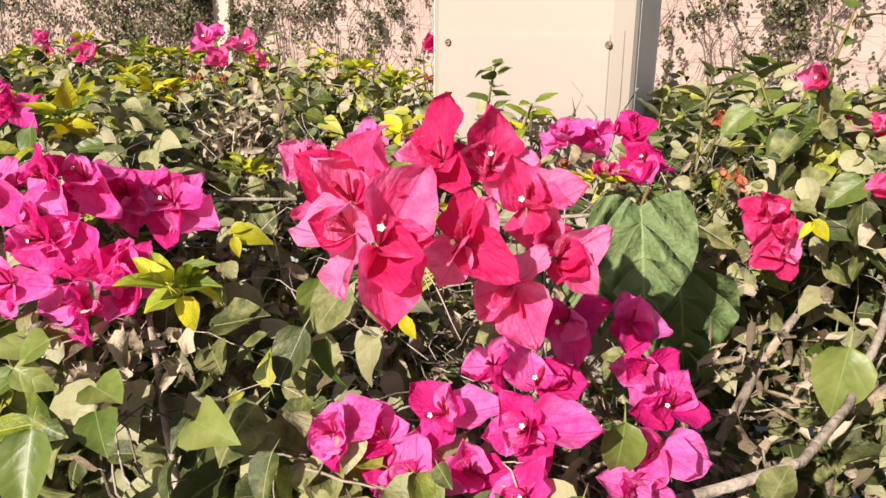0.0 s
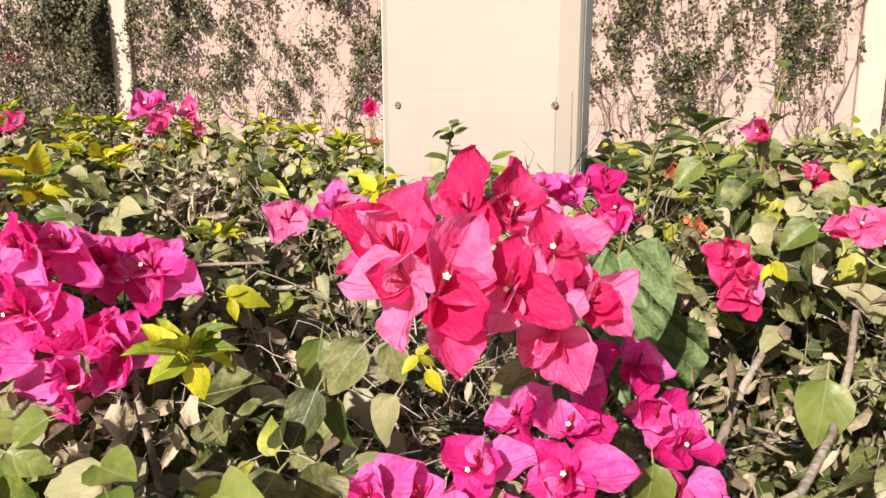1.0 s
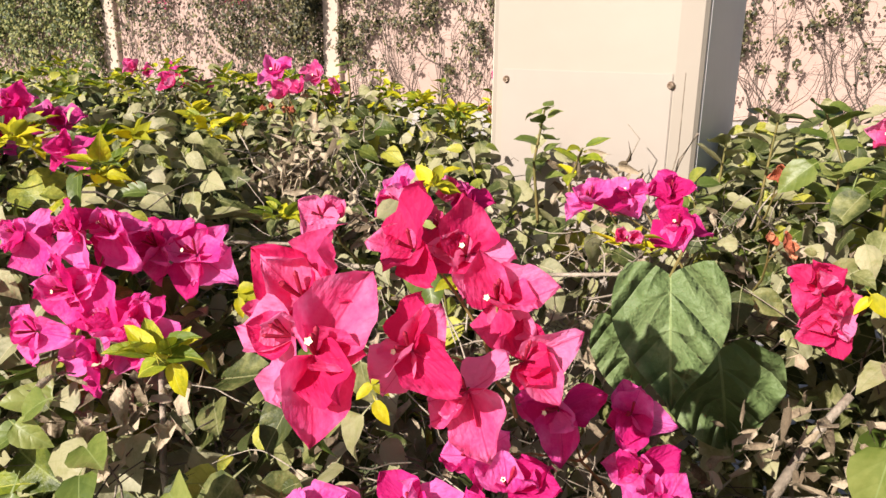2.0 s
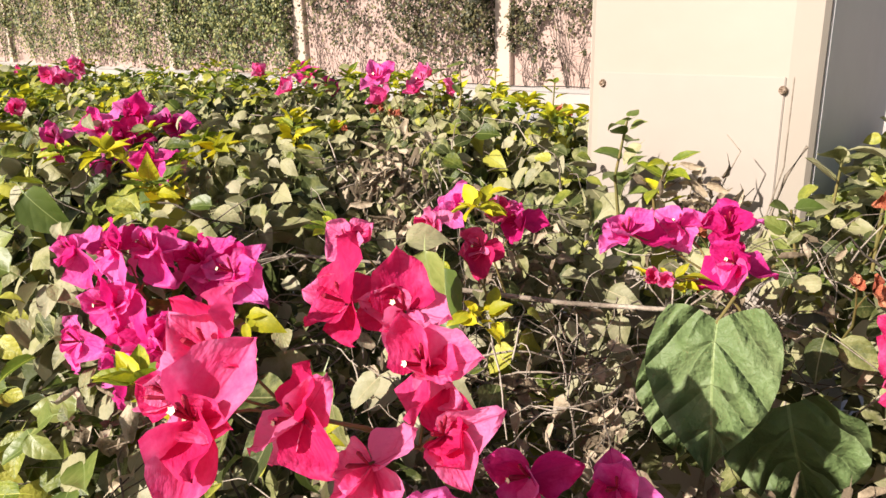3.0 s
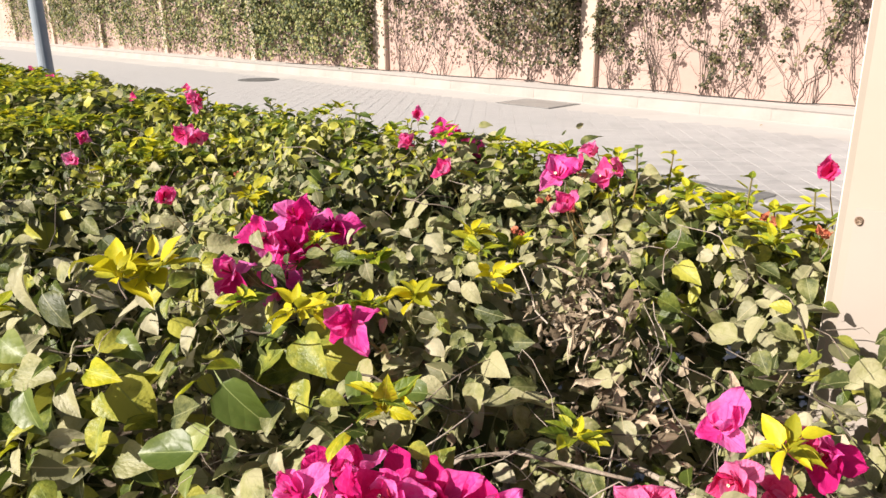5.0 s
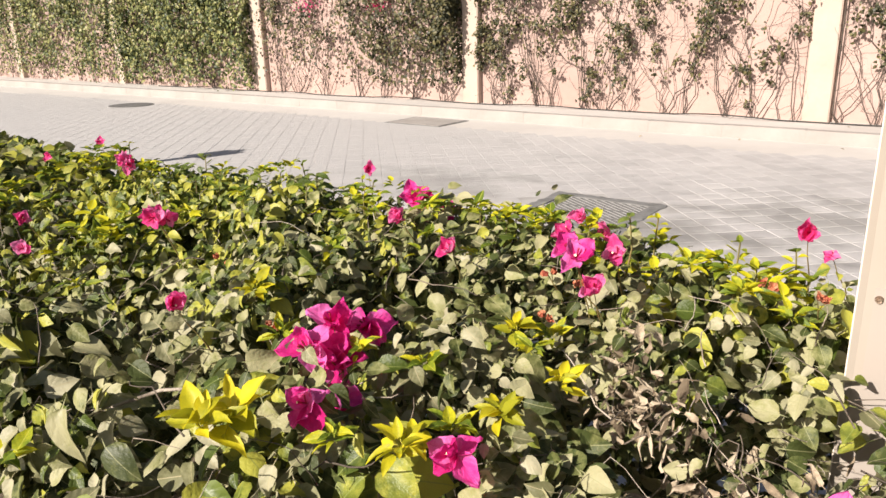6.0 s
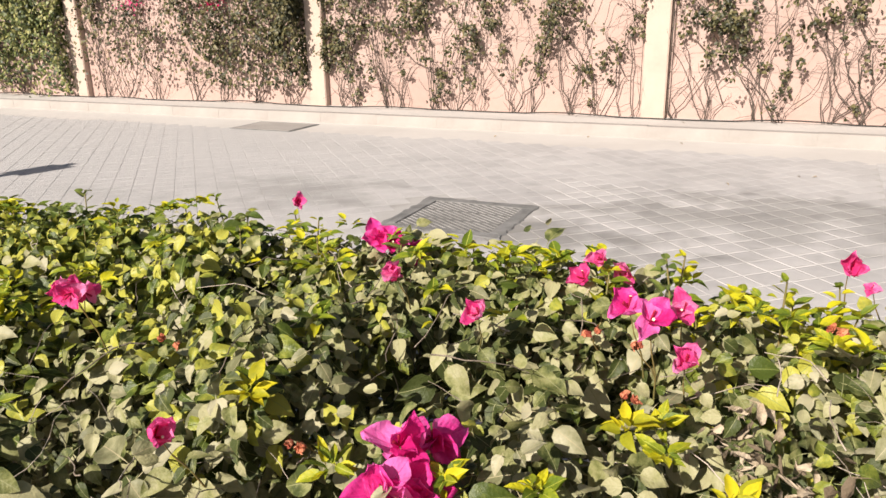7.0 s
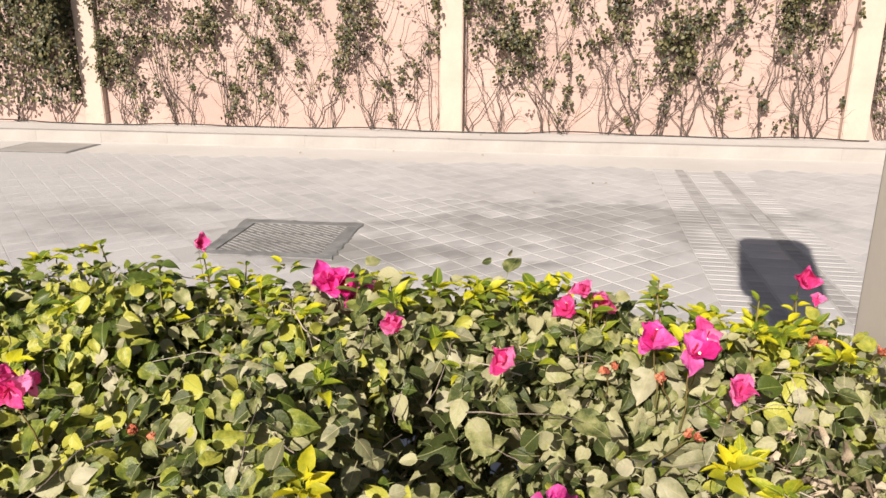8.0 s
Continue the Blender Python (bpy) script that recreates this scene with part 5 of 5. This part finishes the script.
# its upper florets
spray([((1.066, 0.339, 1.146), (1.048, 0.326, 1.155), (1.067, 0.343, 1.181), (1.082, 0.322, 1.136)),
       ((1.090, 0.359, 1.141), (1.117, 0.360, 1.144), (1.090, 0.354, 1.174), (1.098, 0.340, 1.124))],
      mat_crimson, root=(1.10, 0.38, 1.06), fill=2, stars=0.85, grown=1.13)
# its further half
spray([((1.099, 0.278, 1.116), (1.127, 0.265, 1.107), (1.102, 0.280, 1.142), (1.092, 0.262, 1.101)),
       ((1.116, 0.345, 1.122), (1.108, 0.338, 1.150), (1.147, 0.349, 1.134), (1.124, 0.318, 1.111)),
       ((1.119, 0.301, 1.088), (1.103, 0.292, 1.083), (1.136, 0.285, 1.066), (1.132, 0.309, 1.108)),
       ((1.138, 0.333, 1.096), (1.163, 0.332, 1.112), (1.160, 0.325, 1.082), (1.134, 0.342, 1.115))],
      mat_crimson, root=(1.12, 0.37, 1.04), fill=2, stars=0.85, grown=1.13)
# the magenta spray below it, shaded florets behind
spray([((1.172, 0.450, 1.017), (1.200, 0.451, 1.018), (1.162, 0.457, 1.036), (1.177, 0.426, 0.998)),
       ((1.131, 0.416, 1.026), (1.155, 0.434, 1.036), (1.104, 0.406, 1.031), (1.142, 0.397, 0.998)),
       ((1.093, 0.367, 1.007), (1.074, 0.358, 1.007), (1.113, 0.365, 1.027), (1.100, 0.340, 0.995))],
      mat_magenta, root=(1.16, 0.48, 0.92))
# the same spray, middle
spray([((1.127, 0.344, 1.009), (1.157, 0.347, 1.016), (1.112, 0.345, 1.030), (1.145, 0.357, 1.025)),
       ((1.128, 0.320, 0.992), (1.169, 0.325, 0.997), (1.105, 0.304, 0.992), (1.113, 0.316, 1.014), (1.142, 0.305, 0.981)),
       ((1.077, 0.319, 0.994), (1.055, 0.318, 1.011), (1.108, 0.319, 1.010), (1.067, 0.297, 0.976)),
       ((1.099, 0.303, 0.968), (1.125, 0.299, 0.972), (1.083, 0.288, 0.964), (1.094, 0.296, 0.992)),
       ((1.133, 0.299, 0.962), (1.156, 0.293, 0.962), (1.115, 0.283, 0.956), (1.139, 0.295, 0.988))],
      mat_magenta, root=(1.10, 0.42, 0.92))
# the same spray, near florets
spray([((1.046, 0.299, 0.981), (1.026, 0.304, 1.000), (1.058, 0.304, 0.991), (1.041, 0.278, 0.963)),
       ((1.019, 0.284, 0.988), (1.005, 0.275, 0.983), (1.040, 0.298, 1.006), (1.019, 0.283, 1.007), (1.028, 0.267, 0.975)),
       ((1.066, 0.290, 0.964), (1.051, 0.270, 0.962), (1.085, 0.278, 0.962), (1.066, 0.290, 0.992))],
      mat_magenta, root=(1.06, 0.40, 0.92))
# the same spray, far column
spray([((1.185, 0.426, 0.990), (1.208, 0.439, 1.003), (1.163, 0.417, 0.995), (1.198, 0.404, 0.972)),
       ((1.205, 0.407, 0.977), (1.230, 0.411, 0.972), (1.180, 0.391, 0.978), (1.215, 0.424, 0.998)),
       ((1.201, 0.386, 0.957), (1.234, 0.392, 0.951), (1.172, 0.376, 0.965), (1.194, 0.360, 0.941)),
       ((1.188, 0.363, 0.938), (1.214, 0.363, 0.934), (1.166, 0.355, 0.945), (1.185, 0.344, 0.925))],
      mat_magenta, root=(1.2, 0.47, 0.9))
# the magenta spray further along the near edge, lower florets
spray([((0.770, 0.344, 1.016), (0.737, 0.330, 1.008), (0.781, 0.322, 0.997), (0.797, 0.353, 1.027)),
       ((0.773, 0.364, 1.030), (0.748, 0.376, 1.066), (0.783, 0.382, 1.057), (0.742, 0.354, 1.039)),
       ((0.798, 0.374, 1.026), (0.828, 0.376, 1.031), (0.795, 0.348, 1.005), (0.801, 0.390, 1.052)),
       ((0.725, 0.364, 1.055), (0.749, 0.373, 1.075), (0.701, 0.346, 1.048), (0.740, 0.342, 1.035)),
       ((0.715, 0.334, 1.027), (0.750, 0.332, 1.030), (0.690, 0.332, 1.043), (0.720, 0.321, 1.007))],
      mat_magenta, grown=1.14, fill=3)
# the same spray, far end
spray([((0.679, 0.357, 1.095), (0.676, 0.340, 1.095), (0.685, 0.377, 1.114), (0.707, 0.346, 1.077), (0.660, 0.352, 1.108)),
       ((0.717, 0.378, 1.101), (0.715, 0.357, 1.088), (0.723, 0.397, 1.117), (0.744, 0.367, 1.081)),
       ((0.735, 0.400, 1.099), (0.754, 0.420, 1.105), (0.716, 0.403, 1.113), (0.762, 0.388, 1.080))],
      mat_magenta, grown=1.14, fill=3)
# the same spray, upper florets
spray([((0.734, 0.448, 1.073), (0.713, 0.453, 1.093), (0.752, 0.462, 1.095), (0.745, 0.430, 1.053)),
       ((0.774, 0.456, 1.070), (0.810, 0.452, 1.061), (0.781, 0.432, 1.046), (0.753, 0.466, 1.092), (0.786, 0.469, 1.092)),
       ((0.707, 0.428, 1.083), (0.727, 0.434, 1.090), (0.703, 0.408, 1.066), (0.690, 0.439, 1.101)),
       ((0.681, 0.413, 1.090), (0.656, 0.409, 1.096), (0.688, 0.428, 1.101), (0.685, 0.400, 1.072)),
       ((0.658, 0.397, 1.087), (0.634, 0.393, 1.094), (0.665, 0.412, 1.101), (0.665, 0.383, 1.064))],
      mat_magenta, grown=1.28, fill=3)
# blooms above the large leaf
spray([((1.084, 0.622, 1.122), (1.071, 0.604, 1.116), (1.092, 0.637, 1.141), (1.112, 0.638, 1.126)),
       ((1.108, 0.667, 1.121), (1.087, 0.668, 1.134), (1.120, 0.683, 1.136), (1.117, 0.656, 1.108)),
       ((1.142, 0.683, 1.123), (1.126, 0.691, 1.140), (1.159, 0.702, 1.129), (1.147, 0.661, 1.106)),
       ((1.155, 0.665, 1.099), (1.138, 0.638, 1.089), (1.181, 0.680, 1.098), (1.164, 0.645, 1.083), (1.145, 0.676, 1.113))],
      mat_magenta, root=(1.17, 0.68, 1.03), grown=1.14, fill=3)
# blooms in front of the sign post
spray([((0.850, 0.673, 1.090), (0.852, 0.691, 1.122), (0.837, 0.660, 1.091), (0.872, 0.670, 1.083)),
       ((0.931, 0.690, 1.094), (0.955, 0.700, 1.094), (0.912, 0.688, 1.100), (0.939, 0.663, 1.083))],
      mat_magenta, grown=1.14, fill=3)
# crimson blooms under them
spray([((0.902, 0.591, 1.104), (0.891, 0.576, 1.096), (0.911, 0.606, 1.113), (0.914, 0.568, 1.092)),
       ((0.927, 0.632, 1.079), (0.942, 0.643, 1.070), (0.913, 0.625, 1.095), (0.941, 0.608, 1.061)),
       ((0.913, 0.676, 1.105), (0.905, 0.673, 1.115), (0.920, 0.687, 1.113), (0.920, 0.665, 1.098))],
      mat_crimson, grown=1.14, fill=3)
# single crimson bloom between twigs
spray([((0.873, 0.510, 1.106), (0.857, 0.500, 1.119), (0.883, 0.527, 1.120), (0.891, 0.502, 1.099), (0.871, 0.489, 1.099))],
      mat_crimson, root=(0.86, 0.60, 1.02), grown=1.1)
# magenta spray on the hedge top
spray([((0.217, 0.661, 1.158), (0.195, 0.647, 1.179), (0.231, 0.682, 1.172), (0.247, 0.647, 1.127)),
       ((0.229, 0.715, 1.138), (0.253, 0.743, 1.143), (0.202, 0.692, 1.148), (0.257, 0.707, 1.121)),
       ((0.230, 0.601, 1.145), (0.204, 0.576, 1.150), (0.241, 0.623, 1.166), (0.261, 0.594, 1.125)),
       ((0.240, 0.631, 1.124), (0.237, 0.611, 1.151), (0.275, 0.644, 1.136), (0.272, 0.612, 1.109)),
       ((0.347, 0.490, 1.152), (0.331, 0.480, 1.167), (0.355, 0.505, 1.166), (0.371, 0.477, 1.136)),
       ((0.320, 0.566, 1.119), (0.307, 0.530, 1.103), (0.339, 0.585, 1.116), (0.310, 0.568, 1.143), (0.334, 0.541, 1.099))],
      mat_magenta, grown=1.22, fill=3)
# single magenta bloom over yellow leaves
spray([((0.527, 0.521, 1.137), (0.536, 0.538, 1.153), (0.508, 0.508, 1.150), (0.553, 0.512, 1.126))],
      mat_magenta, grown=1.22, fill=3)
# crimson bloom by the bare branches
spray([((1.272, 0.733, 1.040), (1.250, 0.732, 1.056), (1.292, 0.742, 1.060), (1.264, 0.706, 1.018)),
       ((1.291, 0.723, 1.024), (1.311, 0.731, 1.037), (1.304, 0.711, 1.001), (1.267, 0.704, 1.009)),
       ((1.291, 0.719, 1.004), (1.302, 0.707, 0.983), (1.265, 0.701, 0.998), (1.309, 0.725, 1.012))],
      mat_crimson)
# crimson bloom beyond them
spray([((1.376, 0.660, 1.092), (1.347, 0.654, 1.096), (1.392, 0.650, 1.078), (1.386, 0.667, 1.115)),
       ((1.409, 0.668, 1.095), (1.432, 0.675, 1.105), (1.389, 0.666, 1.108), (1.412, 0.653, 1.074))],
      mat_crimson)
# two young buds, a bud on a long shoot, and withered pink behind
bloom([(1.118, 0.592, 1.098)], mat_crimson, 0.014, open_angle=0.35, stars=0, root=(1.125, 0.67, 1.075))
bloom([(1.132, 0.590, 1.100)], mat_crimson, 0.014, open_angle=0.35, stars=0, root=(1.13, 0.67, 1.075))
bloom([(1.325, 0.865, 1.170)], mat_crimson, 0.032, open_angle=0.42)
bloom([(1.411, 0.976, 1.105), (1.391, 0.98, 1.10)], mat_crimson, 0.028)
# along the far edge
for spot, mt, opened in (((0.374, 1.066, 1.182), mat_magenta, 0.9), ((0.413, 1.003, 1.192), mat_magenta, 0.85), ((0.448, 1.080, 1.185), mat_pink, 0.8), ((0.466, 0.960, 1.160), mat_pink, 0.8),
                         ((0.262, 1.272, 1.142), mat_pink, 0.8), ((0.291, 1.278, 1.178), mat_pink, 0.4), ((0.332, 1.306, 1.155), mat_pink, 0.8)):
    bloom([spot], mt, 0.035, open_angle=opened, face=(-0.1, -0.75, 0.6), wild=0.25)
bloom([(-0.535, 1.562, 1.144)], mat_pink, 0.036, open_angle=0.42)
bloom([(-0.175, 1.333, 1.152), (-0.150, 1.338, 1.150), (-0.128, 1.37, 1.122)], mat_magenta, 0.042)
bloom([(-0.002, 1.070, 1.186)], mat_pink, 0.040, open_angle=0.65, face=(0.1, -0.8, 0.5), wild=0.2)
bloom([(0.170, 1.007, 1.164)], mat_pink, 0.034, open_angle=0.7, face=(0.1, -0.7, 0.6), wild=0.2)
bloom([(0.671, 1.380, 1.183)], mat_pink, 0.034, open_angle=0.45)
bloom([(0.71, 1.40, 1.14)], mat_pink, 0.020)
bloom([(-0.040, 0.582, 1.152)], mat_pink, 0.030, open_angle=0.45)
bloom([(-0.410, 0.798, 1.190), (-0.445, 0.812, 1.186)], mat_pink, 0.030, twin=1)
bloom([(-1.15, 1.170, 1.175), (-1.18, 1.19, 1.172)], mat_pink, 0.030, twin=1)
for spot in ((-1.60, 1.17, 1.150), (-0.65, 0.643, 1.125), (-0.86, 0.74, 1.14), (-1.80, 1.46, 1.14), (-2.6, 1.2, 1.15), (-3.4, 1.35, 1.15)):
    bloom([spot], mat_pink, 0.028)
for spot in ((0.398, 0.916, 1.12), (0.645, 1.219, 1.13), (0.729, 1.19, 1.13), (0.071, 0.677, 1.12), (-0.288, 0.846, 1.11), (0.381, 1.058, 1.13), (0.311, 1.085, 1.13),
             (1.222, 0.86, 1.12), (1.228, 0.74, 1.075), (1.02, 0.90, 1.06)):
    p = np.array(spot)
    bloom([p, p + (0.012, 0.006, -0.006)], mat_dried, 0.014, "withered reddish brown bloom", wild=0.9, open_angle=0.6, stars=0)

# ---- pavers ----
def paver_mesh(name, a, b, mat, gap=0.005, top=0.0, deep=0.004):
    x, y, c = a / 2 - gap / 2, b / 2 - gap / 2, 0.0025
    v = [(-x, -y, -deep), (x, -y, -deep), (x, y, -deep), (-x, y, -deep), (-x + c, -y + c, top), (x - c, -y + c, top), (x - c, y - c, top), (-x + c, y - c, top)]
    f = []
    for i in range(4):
        j = (i + 1) % 4
        f += [(i, j, j + 4), (i, j + 4, i + 4)]
    f += [(4, 5, 6), (4, 6, 7)]
    return mesh_from(name, v, f, mat, False)


PAVER = paver_mesh("paver", 0.2, 0.2, mat_paver_one, 0.007)
WORN_PAVER = paver_mesh("paver", 0.2, 0.2, mat_paver, 0.0022, deep=0.0016)
BRICK = paver_mesh("brick", 0.243, 0.1, mat_paver_one)
DARK = paver_mesh("brick", 0.108, 0.1, mat_paver_dark)
SLAB = paver_mesh("slab", 0.293, 0.20, mat_paver_one)
SKEW = radians(-2.6)


def on_grate(x, y):
    return abs(x + 1.76) < 0.52 + 0.1 and abs(y - 5.52) < 0.52 + 0.1


def band_x(y):
    return 1.40 + (y - 6.0) * 0.047


near, rest = [], []
c45, s45 = math.cos(radians(45) + SKEW), math.sin(radians(45) + SKEW)
for i in range(-110, 110):
    for j in range(-110, 110):
        x, y = -2.5 + 0.2 * (i * c45 - j * s45), 5.5 + 0.2 * (i * s45 + j * c45)
        if not (-19 < x < 6.5 and 1.9 < y < 9.1) or on_grate(x, y) or 0.06 < x - band_x(y) < 1.0:
            continue
        (near if -1.3 < x < 1.3 and 3.9 < y < 7.2 else rest).append((x, y))
near.sort(key=lambda q: q[1])
rest += near[300:]
for x, y in near[:300]:
    ob = link("paver", PAVER, None, road)
    ob.location, ob.rotation_euler = (x, y, -0.0022 if -0.15 < x - band_x(y) < 1.21 else rng.uniform(-0.0005, 0.0008)), (0, 0, radians(45) + SKEW)
pv = np.array([v.co for v in WORN_PAVER.vertices])
pf = np.array([p.vertices[:] for p in WORN_PAVER.polygons])
turn = np.array([[c45, -s45, 0], [s45, c45, 0], [0, 0, 1]])
rest = np.array([(x, y, -0.0022 if -0.15 < x - band_x(y) < 1.21 else rng.uniform(-0.0005, 0.0008)) for x, y in rest])
V = (pv @ turn.T)[None] + rest[:, None]
F = pf[None] + (np.arange(len(rest)) * len(pv))[:, None, None]
tagged(link("pavers", mesh_from("pavers", V.reshape(-1, 3), F.reshape(-1, 3), mat_paver, False), None, road), kind="stuff")
for off, mesh, step in ((0.125, BRICK, 0.1), (0.3125, DARK, 0.1), (0.53, SLAB, 0.20), (0.7475, DARK, 0.1), (0.935, BRICK, 0.1)):
    y = 3.4
    while y < 9.0:
        ob = link(mesh.name.split(".")[0], mesh, None, road)
        ob.location, ob.rotation_euler = (band_x(y) + off, y, rng.uniform(-0.0005, 0.0008)), (0, 0, SKEW)
        y += step
